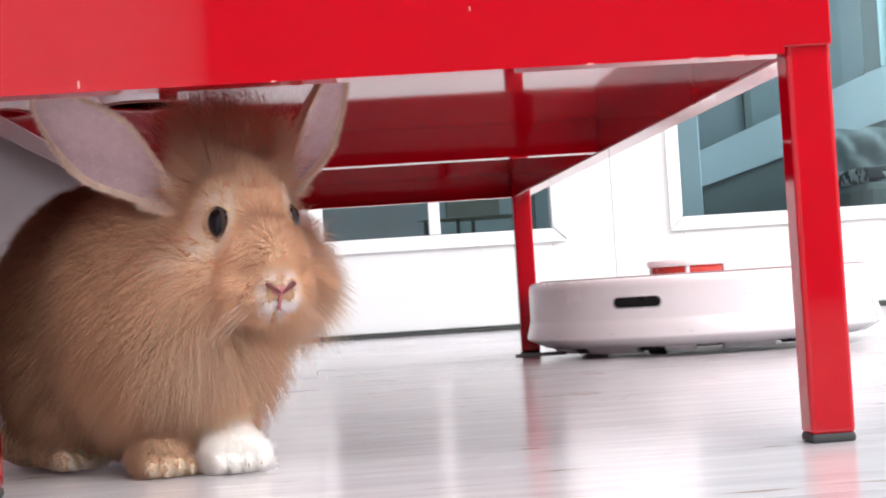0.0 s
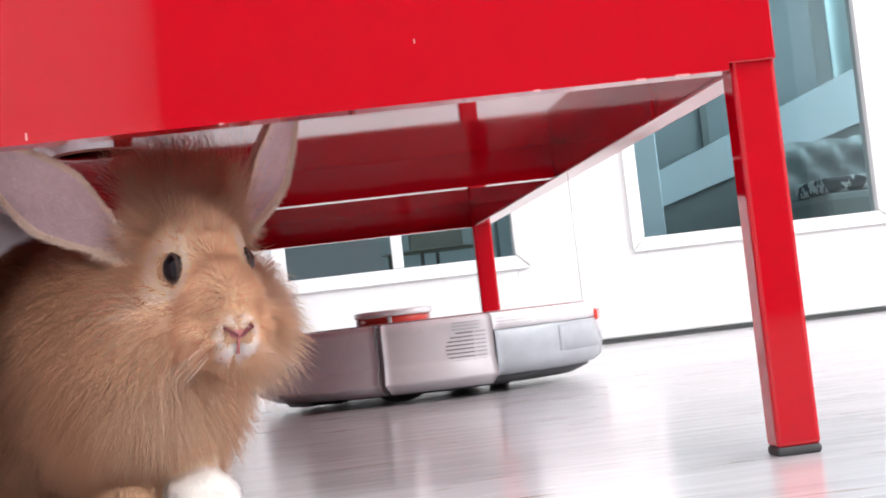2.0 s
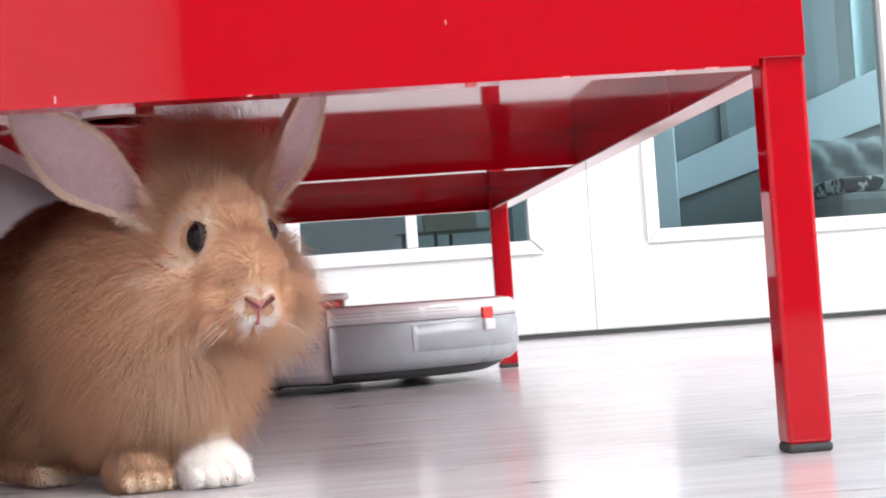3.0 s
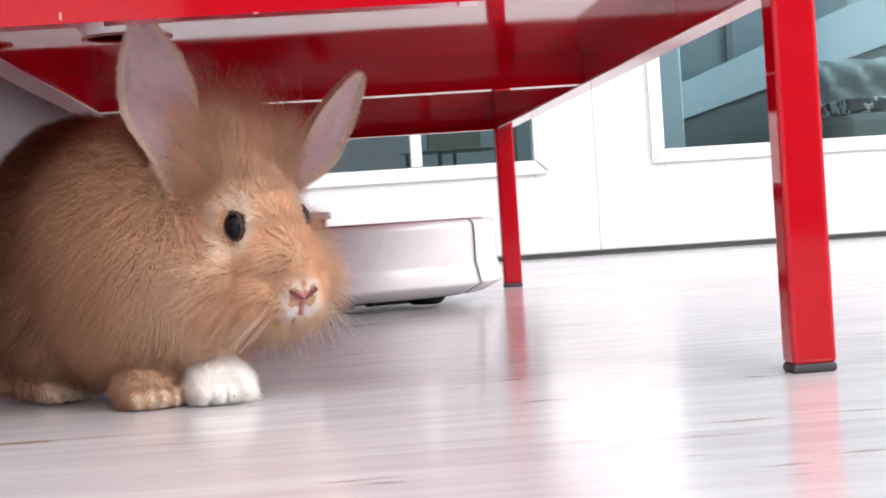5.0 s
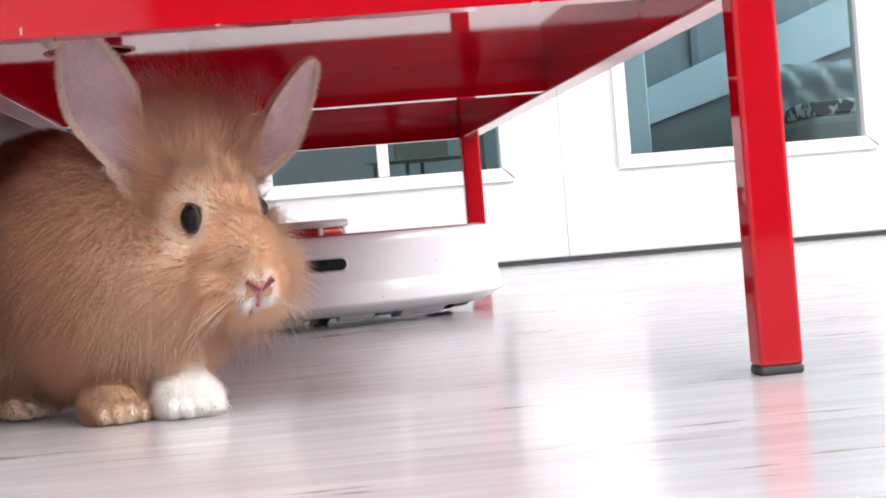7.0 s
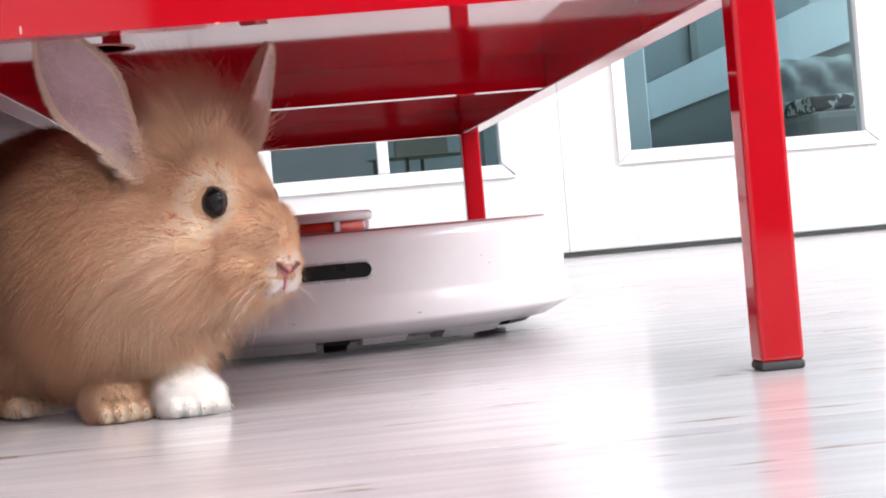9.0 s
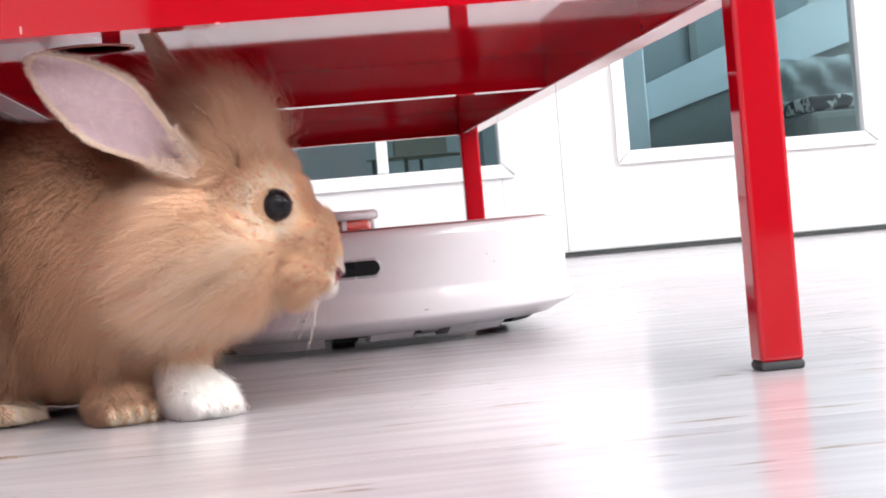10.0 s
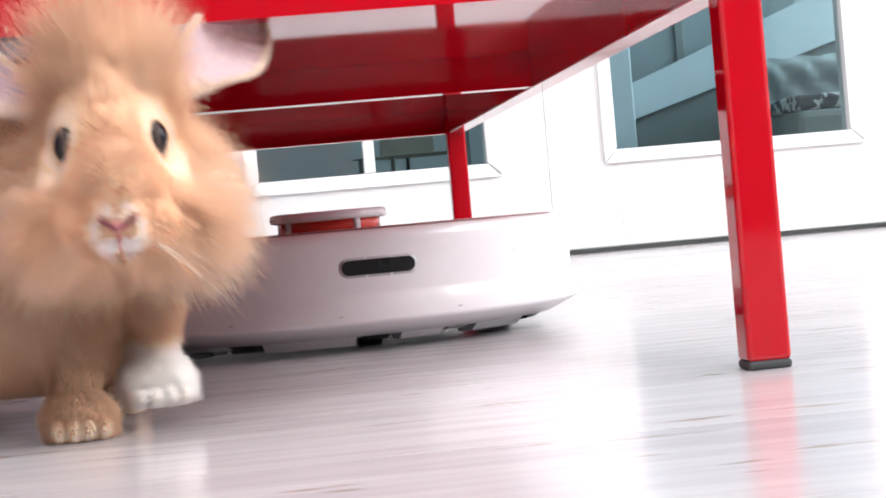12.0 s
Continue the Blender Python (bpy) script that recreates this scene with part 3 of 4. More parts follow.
    col = tint(p, nn) * g.uniform(0.93, 1.06, k)[:, None] * (1 + hue[:, None])
    tips = np.clip(np.stack([col * 0.86, col * 0.86, col, col, np.minimum(col * 1.10, 0.9)], 1), 0.01, 0.92).reshape(-1, 3)
    a = me.attributes.new("tint", "FLOAT_COLOR", "POINT")
    a.data.foreach_set("color", np.concatenate([tips, np.ones((len(tips), 1))], 1).astype(np.float32).ravel())
    lie = nn * 0.8 + d * 0.35
    lie /= np.linalg.norm(lie, axis=1)[:, None]
    a = me.attributes.new("lie", "FLOAT_VECTOR", "POINT")
    a.data.foreach_set("vector", np.repeat(lie, 5, axis=0).astype(np.float32).ravel())
    me.materials.append(M["hair"])
    ob = new(name, me)
    ob.parent = parent
    return tagged(ob, kind="stuff")


def blobs(name, ells, material, parent, label=""):
    bm = bmesh.new()
    for c, r in ells:
        ellipsoid(bm, c, r)
    ob = part(name, bm, material, parent, label, True)
    skin = ob.modifiers.new("one_skin", "REMESH")
    skin.mode, skin.voxel_size, skin.use_smooth_shade = "VOXEL", 0.0016, True
    return ob


EYE = (0.0150, 0.0205, 0.0090)


def ear_mesh(s):
    """A long cupped ear: it stands up z and opens towards x."""
    bm = bmesh.new()
    L, n, k = 0.084, 30, 24
    front, back = [], []
    for i in range(n + 1):
        u = i / n
        w = 0.0186 * (math.sin(math.pi * min(1, u ** 1.1 * 0.90 + 0.10)) ** 0.72) * (0.36 + 0.64 * min(1, u * 1.9)) + 0.0006
        cup = 0.0125 * (1 - u) ** 0.9 + 0.0030
        fr, ba = [], []
        for j in range(k + 1):
            q = 2 * j / k - 1
            y = w * q * (1 - 0.22 * (1 - u) * abs(q))
            x = cup * (q * q) - 0.010 * u * u + 0.0007 * math.sin(9 * u + 4 * q)
            th = 0.0011 * (1 - q * q) + 0.0004
            fr.append(bm.verts.new((x + th, y, u * L)))
            ba.append(bm.verts.new((x - th, y * 1.02, u * L)))
        front.append(fr)
        back.append(ba)
    for i in range(n):
        for j in range(k):
            f = bm.faces.new((front[i][j], front[i][j + 1], front[i + 1][j + 1], front[i + 1][j]))
            q = abs(2 * (j + 0.5) / k - 1)
            f.material_index = 0 if (q < 0.86 and i < n - 1) else 2
            f = bm.faces.new((back[i][j], back[i + 1][j], back[i + 1][j + 1], back[i][j + 1]))
            f.material_index = 1
    for grid in ((0, 1), (k, 1)):
        j = grid[0]
        for i in range(n):
            f = bm.faces.new((front[i][j], front[i + 1][j], back[i + 1][j], back[i][j]))
            f.material_index = 1
    for j in range(k):
        f = bm.faces.new((front[n][j], front[n][j + 1], back[n][j + 1], back[n][j]))
        f.material_index = 1
    bmesh.ops.recalc_face_normals(bm, faces=bm.faces)
    # short velvet along the rim, over the back and a few long hairs inside
    rng = random.Random(40 + s)
    for q in range(20000):
        i = rng.uniform(0.3, n - 0.01)
        rim = rng.random()
        j = (rng.choice((abs(rng.gauss(0, 0.9)), k - 0.001 - abs(rng.gauss(0, 0.9)))) if rim < 0.3 else rng.uniform(0, k - 0.01))
        side = front if rim < 0.40 else back
        ci, cj, fi, fj = int(i), int(j), i - int(i), j - int(j)
        a = side[ci][cj].co.lerp(side[ci + 1][cj].co, fi).lerp(side[ci][cj + 1].co.lerp(side[ci + 1][cj + 1].co, fi), fj)
        outw = Vector(((0.5 if side is front else -0.7), (2 * j / k - 1) * (rng.choice((1.0, -0.9)) if rim < 0.3 else 0.3), 0.55)) + Vector((rng.gauss(0, 0.25), rng.gauss(0, 0.25), rng.gauss(0, 0.2)))
        outw.normalize()
        ln = rng.uniform(0.0012, 0.0028) * (2.8 if i < 7 else 1)
        w = outw.cross(Vector((rng.gauss(0, 1), rng.gauss(0, 1), rng.gauss(0, 1)))).normalized() * 0.00009
        f = bm.faces.new((bm.verts.new(a - w), bm.verts.new(a + w), bm.verts.new(a + outw * ln)))
        f.material_index = 2
    return bm


def build_rabbit():
    rab = thing("rabbit", "young long-haired tan rabbit with one white forepaw and upright ears", "rabbit")
    # body
    B = [((-0.046, 0, 0.070), (0.058, 0.050, 0.062)), ((0.000, 0, 0.070), (0.056, 0.046, 0.058)), ((0.030, 0, 0.062), (0.036, 0.036, 0.044)),
         ((-0.040, 0.026, 0.042), (0.040, 0.025, 0.038)), ((-0.040, -0.026, 0.042), (0.040, 0.025, 0.038))]
    body = blobs("body", B, M["skin"], rab, "tan body with a brown back, shade painted over its rear")

    def body_tint(p, nn):
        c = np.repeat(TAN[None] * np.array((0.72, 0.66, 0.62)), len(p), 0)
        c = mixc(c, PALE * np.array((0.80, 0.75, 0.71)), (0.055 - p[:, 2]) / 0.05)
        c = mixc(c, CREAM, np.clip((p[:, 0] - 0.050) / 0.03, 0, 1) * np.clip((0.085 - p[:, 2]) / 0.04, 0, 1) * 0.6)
        # rear browned for shade under the cabinet; upper back brown fur plus that shade
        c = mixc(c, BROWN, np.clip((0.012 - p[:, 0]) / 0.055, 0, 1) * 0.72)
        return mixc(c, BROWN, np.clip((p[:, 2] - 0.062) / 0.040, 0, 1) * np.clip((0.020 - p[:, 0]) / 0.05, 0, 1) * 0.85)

    def body_len(p, nn):
        return np.where(p[:, 2] < 0.012, 0.004, 0.0155 + 0.009 * np.clip((p[:, 0] - 0.005) / 0.04, 0, 1)) * np.where(p[:, 2] > 0.10, 0.8, 1.0)

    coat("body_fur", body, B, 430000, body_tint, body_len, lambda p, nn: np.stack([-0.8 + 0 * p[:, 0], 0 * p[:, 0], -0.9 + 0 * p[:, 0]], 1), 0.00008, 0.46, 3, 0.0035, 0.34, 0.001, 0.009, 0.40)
    # forelegs, hung from the shoulder
    legs = {}
    for nm, s, skin, c0 in (("left", 1, M["skin_white"], WHITE), ("right", -1, M["skin"], TAN)):
        E = [((0, 0, -0.012), (0.0155, 0.0130, 0.024)), ((0.003, 0, -0.034), (0.0105, 0.0095, 0.019)), ((0.0095, 0, -0.0470), (0.0150, 0.0120, 0.0100)), ((0.0175, 0, -0.0480), (0.0105, 0.0130, 0.0088))]
        lab = "white furry foreleg" if s > 0 else "tan furry foreleg"
        leg = blobs("foreleg", E, skin, rab, lab)
        tips = [((0.0245 + 0.002 * (1 - abs(q)), q * 0.0088, -0.0520), (0.0062, 0.0034, 0.0048)) for q in (-1, -0.33, 0.33, 1)]
        for t in tips:
            bm = bmesh.new()
            ellipsoid(bm, *t, u=12, v=8)
            part("toe", bm, M["skin_white"] if s > 0 else M["skin"], leg, "", True)
            bm = bmesh.new()
            ellipsoid(bm, (t[0][0] + 0.0050, t[0][1], t[0][2] - 0.0008), (0.0026, 0.0009, 0.0010), u=8, v=6)
            part("claw", bm, M["claw"], leg, "", True)

        def leg_tint(p, nn, c0=c0, s=s):
            c = np.repeat(c0[None], len(p), 0)
            if s > 0:
                return mixc(c, TAN * 0.85, (p[:, 2] + 0.037) / 0.009)
            return mixc(c * 0.74, CREAM, np.clip((p[:, 0] - 0.0275) / 0.004, 0, 1))

        coat("foreleg_fur", leg, E + tips, 56000, leg_tint, lambda p, nn: np.where(p[:, 2] > -0.03, 0.0075, np.where(nn[:, 2] < -0.5, 0.001, np.where(p[:, 0] > 0.026, 0.0032, 0.0062))),
             lambda p, nn: np.stack([0.5 + 0 * p[:, 0], 0 * p[:, 0], -0.9 + 0 * p[:, 0]], 1), 0.00012, 0.36, 11 + s, 0.004, 0.30, -0.0565)
        legs[nm] = leg
    # hind feet, long and flat
    for s in (1, -1):
        E = [((-0.020, 0, 0.011), (0.034, 0.0135, 0.0110)), ((0.006, 0, 0.0085), (0.017, 0.0130, 0.0085))]
        foot = blobs("hind_foot", E, M["skin"], rab, "tan hind foot with pale toes")
        tips = [((0.022, q * 0.0085, 0.0055), (0.0075, 0.0034, 0.0048)) for q in (-1, -0.33, 0.33, 1)]
        for t in tips:
            bm = bmesh.new()
            ellipsoid(bm, *t, u=12, v=8)
            part("toe", bm, M["skin"], foot, "", True)
        coat("hind_foot_fur", foot, E + tips, 20000, lambda p, nn: mixc(np.repeat(TAN[None] * 0.9, len(p), 0), CREAM, (p[:, 0] - 0.012) / 0.012), lambda p, nn: np.where(nn[:, 2] < -0.4, 0.001, 0.0055),
             lambda p, nn: np.stack([0.8 + 0 * p[:, 0], 0 * p[:, 0], -0.4 + 0 * p[:, 0]], 1), 0.00012, 0.30, 31 + s, 0.004, 0.14, 0.0006)
        foot.matrix_basis = pose(-0.038, s * 0.036, 0, 0, 0, s * -6)
    # head
    Hd = [((-0.004, 0, 0.002), (0.034, 0.0222, 0.0290)), ((0.018, 0, -0.006), (0.028, 0.0178, 0.0215)), ((0.031, 0, -0.0125), (0.0180, 0.0140, 0.0140)), ((-0.002, 0.012, -0.016), (0.027, 0.0190, 0.0225)), ((-0.002, -0.012, -0.016), (0.027, 0.0190, 0.0225)), ((0.031, 0.0080, -0.0165), (0.0130, 0.0105, 0.0110)), ((0.031, -0.0080, -0.0165), (0.0130, 0.0105, 0.0110))]
    muzzle = [((0.0400, 0.0052, -0.0175), (0.0085, 0.0062, 0.0065)), ((0.0400, -0.0052, -0.0175), (0.0085, 0.0062, 0.0065)), ((0.0345, 0, -0.0245), (0.0085, 0.0065, 0.0055))]
    head = blobs("head", Hd + muzzle, M["skin"], rab, "tan furry head with a pale muzzle")
    ex, ey, ez = EYE

    def ring(p):
        return np.sqrt((p[:, 0] - ex) ** 2 + (np.abs(p[:, 1]) - ey) ** 2 + (p[:, 2] - ez) ** 2)

    def head_tint(p, nn):
        c = np.repeat(TAN[None] * 1.06, len(p), 0)
        c = mixc(c, PALE * 1.06, (-p[:, 0] + 0.030) / 0.03 * np.clip((0.016 - p[:, 2]) / 0.012, 0, 1))
        # pale streaks from under the eye over the cheek, and a cream chin
        streak = np.exp(-((p[:, 0] - 0.010 - 0.5 * (p[:, 2] + 0.012)) / 0.007) ** 2) * np.clip((0.000 - p[:, 2]) / 0.006, 0, 1) * np.clip((np.abs(p[:, 1]) - 0.008) / 0.006, 0, 1)
        c = mixc(c, CREAM, streak * 0.5)
        c = mixc(c, CREAM, np.clip((-0.018 - p[:, 2]) / 0.012, 0, 1) * np.clip((0.040 - p[:, 0]) / 0.012, 0, 1) * 0.25)
        c = mixc(c, CREAM, np.clip((-0.016 - p[:, 0]) / 0.01, 0, 1) * np.clip((0.016 - p[:, 2]) / 0.01, 0, 1) * np.clip((np.abs(p[:, 1]) - 0.010) / 0.006, 0, 1) * np.clip((p[:, 2] + 0.008) / 0.006, 0, 1) * 0.75)
        c = mixc(c, PALE * 0.92, (p[:, 2] - 0.019) / 0.006)
        c = mixc(c, BROWN, np.clip((p[:, 0] - 0.024) / 0.008, 0, 1) * np.clip((0.046 - p[:, 0]) / 0.01, 0, 1) * np.clip((p[:, 2] + 0.010) / 0.006, 0, 1) * np.clip((0.011 - np.abs(p[:, 1])) / 0.005, 0, 1) * 0.30)
        c = mixc(c, CREAM * 1.05, (0.0180 - ring(p)) / 0.006)
        mz = np.sqrt(((p[:, 0] - 0.0475) * 0.8) ** 2 + (p[:, 1] * 1.15) ** 2 + ((p[:, 2] + 0.0165) * 0.85) ** 2)
        return mixc(c, WHITE, (0.0112 - mz) / 0.0050)

    def head_len(p, nn):
        de, ay = ring(p), np.abs(p[:, 1])
        ln = 0.0075 + 0.019 * np.clip((0.020 - p[:, 0]) / 0.034, 0, 1)
        # ruff over the cheeks, crest between the ears, beard under the chin
        ln += 0.013 * np.clip((ay - 0.011) / 0.01, 0, 1) * np.clip((0.004 - p[:, 2]) / 0.014, 0, 1) * np.clip((0.030 - p[:, 0]) / 0.012, 0, 1)
        ln += 0.020 * np.clip((p[:, 2] - 0.018) / 0.008, 0, 1) * np.clip((0.006 - p[:, 0]) / 0.012, 0, 1)
        ln += 0.010 * np.clip((-0.016 - p[:, 2]) / 0.008, 0, 1) * np.clip((0.030 - p[:, 0]) / 0.012, 0, 1)
        ln += 0.014 * np.clip((0.014 - ay) / 0.006, 0, 1) * np.clip((p[:, 2] - 0.019) / 0.006, 0, 1) * np.clip((0.006 - p[:, 0]) / 0.01, 0, 1)
        dr = np.sqrt((p[:, 0] + 0.026) ** 2 + (ay - 0.018) ** 2 + (p[:, 2] - 0.016) ** 2)
        ln *= 0.62 + 0.38 * np.clip((dr - 0.008) / 0.010, 0, 1)
        ln = np.minimum(ln, 0.0034 + 1.3 * np.clip(0.043 - p[:, 0], 0, 1))
        ln = np.where(de < 0.0200, np.minimum(ln, 0.0030 + 0.5 * np.clip(de - 0.0105, 0, 1)), ln)
        nose = (p[:, 0] > 0.0430) & (ay < 0.0055) & (p[:, 2] > -0.0168) & (p[:, 2] < -0.0092 + 0.25 * ay)
        lip = (p[:, 0] > 0.038) & (ay < 0.0009) & (p[:, 2] < -0.016)
        return np.where((de < 0.0082) | nose | lip, 0, ln)

    def head_comb(p, nn):
        up = np.clip((p[:, 2] - 0.012) / 0.012, 0, 1)
        return np.stack([-0.9 + 0.3 * up, 0.45 * np.clip(p[:, 1] / 0.02, -1, 1) * (1 - up), -0.45 + 1.3 * up], 1)

    coat("head_fur", head, Hd + muzzle, 270000, head_tint, head_len, head_comb, 0.00009, lambda p: 0.34 + 0.22 * np.clip((0.010 - p[:, 0]) / 0.02, 0, 1) + 0.22 * np.clip((p[:, 2] - 0.016) / 0.008, 0, 1) * np.clip((0.010 - p[:, 0]) / 0.01, 0, 1) + 0.10 * np.clip((-0.004 - p[:, 2]) / 0.01, 0, 1) * np.clip((0.030 - p[:, 0]) / 0.01, 0, 1), 21, 0.0045, lambda p: 0.38 - 0.24 * np.clip((p[:, 0] - 0.012) / 0.014, 0, 1), lock_size=0.0045, bind=0.6)
    for s in (1, -1):
        bm = bmesh.new()
        ellipsoid(bm, (ex, s * (ey - 0.0044), ez), (0.0067, 0.0051, 0.0069), u=28, v=18)
        eye = part("eye", bm, M["eye"], head, "shiny dark eye", True)
        bm = bmesh.new()
        sweep(bm, [(0.0061, -0.0012), (0.0072, -0.0014), (0.0074, -0.0004), (0.0068, 0.0003), (0.0062, 0.0001)], 0, 360, 30, True)
        lid = part("eyelid", bm, M["lid"], eye, "thin dark eyelid rim", True)
        lid.matrix_basis = Matrix.Translation((ex, s * (ey - 0.0030), ez)) @ pose(0, 0, 0, -s * 90)
    # nose: a small pink pad with a cleft, two slits and the mouth line
    bm = bmesh.new()
    ellipsoid(bm, (0.0462, 0, -0.0134), (0.0036, 0.0048, 0.0027), u=20, v=12)
    part("nose", bm, M["nose"], head, "small pink nose", True)
    bm = bmesh.new()
    for s in (1, -1):
        box(bm, 0.0462, 0.0498, -0.0037, 0.0037, -0.0008, 0.0008, 0.0005, 2, Matrix.Translation((0, s * 0.0035, -0.0122)) @ pose(0, 0, 0, s * 32))
    part("nostrils", bm, M["nostril"], head, "dark pink nostril slits")
    bm = bmesh.new()
    box(bm, 0.0437, 0.0489, -0.0006, 0.0006, -0.0225, -0.0146, 0.0003, 1)
    for s in (1, -1):
        box(bm, 0.0392, 0.0440, -0.0036, 0.0036, -0.0005, 0.0005, 0.0003, 1, Matrix.Translation((0, s * 0.0030, -0.0238)) @ pose(0, 0, 0, s * -24))
    part("mouth", bm, M["nose"], head, "thin pink mouth line")
    bm = bmesh.new()
    rng = random.Random(9)
    for s in (1, -1):
        for i in range(7):
            a = Vector((0.042, s * 0.009, -0.016 - 0.0012 * i))
            d = Vector((0.15 + rng.uniform(-0.3, 0.3), s * 1.0, -0.35 + rng.uniform(-0.35, 0.25))).normalized()
            ln = rng.uniform(0.028, 0.045)
            prev = None
            for j in range(5):
                u = j / 4
                c = a + d * ln * u + Vector((-0.004, 0, -0.010)) * u * u
                w = 0.00008 * (1 - 0.8 * u)
                ring = [bm.verts.new(c + Vector((w, 0, 0))), bm.verts.new(c + Vector((-w * 0.5, 0, w))), bm.verts.new(c + Vector((-w * 0.5, 0, -w)))]
                if prev:
                    for q in range(3):
                        bm.faces.new((prev[q], prev[(q + 1) % 3], ring[(q + 1) % 3], ring[q]))
                prev = ring
    tagged(part("whiskers", bm, M["whisker"], head), kind="stuff")
    ears = {}
    for nm, s in (("left", 1), ("right", -1)):
        ears[nm] = part("ear", ear_mesh(s), [M["ear_in"], M["ear_out"], M["ear_hair"]], head, "upright ear with pink-grey inside", True)
    return rab, body, head, ears, legs


# ---- the far room ----
def build_far_room():
    def slab(name, label, a, m):
        return tagged(part(name, boxed(*a), m), label, name.split("_")[0], kind="structure")

    slab("floor_far", "grey floor of the next room", (-1.6, 3.3, 2.29, 7.3, -0.06, -0.004), M["oak"])
    slab("ceiling_far", "plain ceiling of the next room", (-1.6, 3.3, 2.29, 7.3, 2.4, 2.5), M["wall_far"])
    slab("wall_far_north", "blue-grey wall of the next room", (-1.6, 3.3, 7.2, 7.3, 0, 2.4), M["wall_far"])
    slab("wall_far_west", "blue-grey wall of the next room", (-1.6, -1.5, 2.24, 7.2, 0, 2.4), M["wall_far"])
    slab("wall_far_east", "blue-grey wall of the next room", (3.2, 3.3, 2.24, 7.2, 0, 2.4), M["wall_far"])
    # staircase: a grey-green side under a pale sloping stringer
    st = thing("staircase", "staircase with a pale sloping stringer and grey-green panelled side", "staircase")

    def sloped(x0, x1, y0, y1, low, high):
        bm = bmesh.new()
        vs = [bm.verts.new((x, y, f(x))) for x in (x0, x1) for y in (y0, y1) for f in (low, high)]
        for q in ((0, 1, 3, 2), (4, 6, 7, 5), (0, 4, 5, 1), (2, 3, 7, 6), (1, 5, 7, 3), (0, 2, 6, 4)):
            bm.faces.new([vs[i] for i in q])
        bmesh.ops.recalc_face_normals(bm, faces=bm.faces)
        return bm

    def low(x):
        return 0.3154 + 0.297 * (x - 0.8894)

    def high(x):
        return 0.4406 + 0.388 * (x - 0.9441)

    part("stringer", sloped(0.925, 1.75, 4.595, 4.65, low, high), M["pale_lacquer"], st, "pale sloping stringer board")
    part("side_panel", sloped(0.865, 1.75, 4.615, 4.65, lambda x: -0.004, lambda x: low(x) - 0.001), M["olive_grey"], st, "grey-green side panel")
    part("newel_post", boxed(0.852, 0.922, 4.49, 4.56, -0.004, 1.1, 0.004, 1), M["pale_lacquer"], st, "pale square newel post")
    part("wall_panel", boxed(0.45, 1.52, 4.75, 4.85, -0.004, 2.4), M["panel_far"], st, "grey-blue panelled wall behind the stairs")
    part("panel_strip", boxed(1.124, 1.150, 4.738, 4.749, 0.3, 2.3, 0.002, 1), M["olive_grey"], st)
    # sofa, tufted along its top
    sofa = thing("sofa", "grey upholstered sofa with a tufted back and printed throw", "sofa", pose(1.215, 4.2, -0.004))
    bm = bmesh.new()
    nx, nz = 60, 24
    grid = []
    for i in range(nx + 1):
        col = []
        for j in range(nz + 1):
            u, v = i / nx, j / nz
            x, z = u * 1.15, 0.29 + 0.16 * v
            puff = 0.03 * abs(math.sin(math.pi * (u * 12 + v * 1.5))) * abs(math.sin(math.pi * (u * 12 - v * 1.5))) ** 0.5 * (0.4 + v)
            edge = 0.05 * (max(0, v - 0.75) / 0.25) ** 2
            col.append(bm.verts.new((x, 0.0 - puff + edge, z + 0.012 * abs(math.sin(math.pi * u * 12)) * v)))
        grid.append(col)
    for i in range(nx):
        for j in range(nz):
            bm.faces.new((grid[i][j], grid[i + 1][j], grid[i + 1][j + 1], grid[i][j + 1]))
    part("tufted_back", bm, M["sofa"], sofa, "tufted grey back", True)
    part("frame", boxed(0, 1.15, 0.03, 0.3, 0.0, 0.455, 0.01), M["sofa"], sofa)
    part("seat", boxed(0, 1.15, -0.35, 0.02, 0.0, 0.287, 0.02), M["olive_grey"], sofa)
    throw = tagged(part("throw", boxed(1.222, 2.22, 3.87, 4.14, 0.284, 0.326, 0.01), M["print"]), "folded black and white printed throw on the sofa", "throw")
    cur = bmesh.new()
    prev = None
    for i in range(61):
        u = i / 60
        x = 1.655 + 0.8 * u
        y = 5.0 + 0.014 * math.sin(u * 23 + 2 * math.sin(u * 9)) + 0.006 * math.sin(u * 51)
        a, b = cur.verts.new((x, y, -0.004)), cur.verts.new((x, y, 2.3))
        if prev:
            cur.faces.new((prev[0], a, b, prev[1]))
        prev = (a, b)
    c = part("curtain", cur, M["curtain"], None, "", True)
    c.modifiers.new("thickness", "SOLIDIFY").thickness = 0.004
    tagged(c, "pale teal pleated curtain hanging to the floor", "curtain")
    # low table with thin legs and a thin standing tube
    t = thing("low_table", "low oval table with a pale top on thin metal legs", "table", pose(0.30, 5.2, -0.004))
    bm = bmesh.new()
    ellipsoid(bm, (0, 0, 0.305), (0.198, 0.14, 0.007), u=32, v=8)
    part("tabletop", bm, M["oak"], t, "", True)
    for x, y in ((-0.169, -0.02), (-0.067, -0.10), (0.14, -0.06), (0.0, 0.10)):
        bm = bmesh.new()
        bmesh.ops.create_cone(bm, cap_ends=True, segments=10, radius1=0.0065, radius2=0.0065, depth=0.302, matrix=pose(x, y, 0.151))
        part("leg", bm, M["steel"], t, "", True)
    # thin post that carries a table leg on above the tabletop
    bm = bmesh.new()
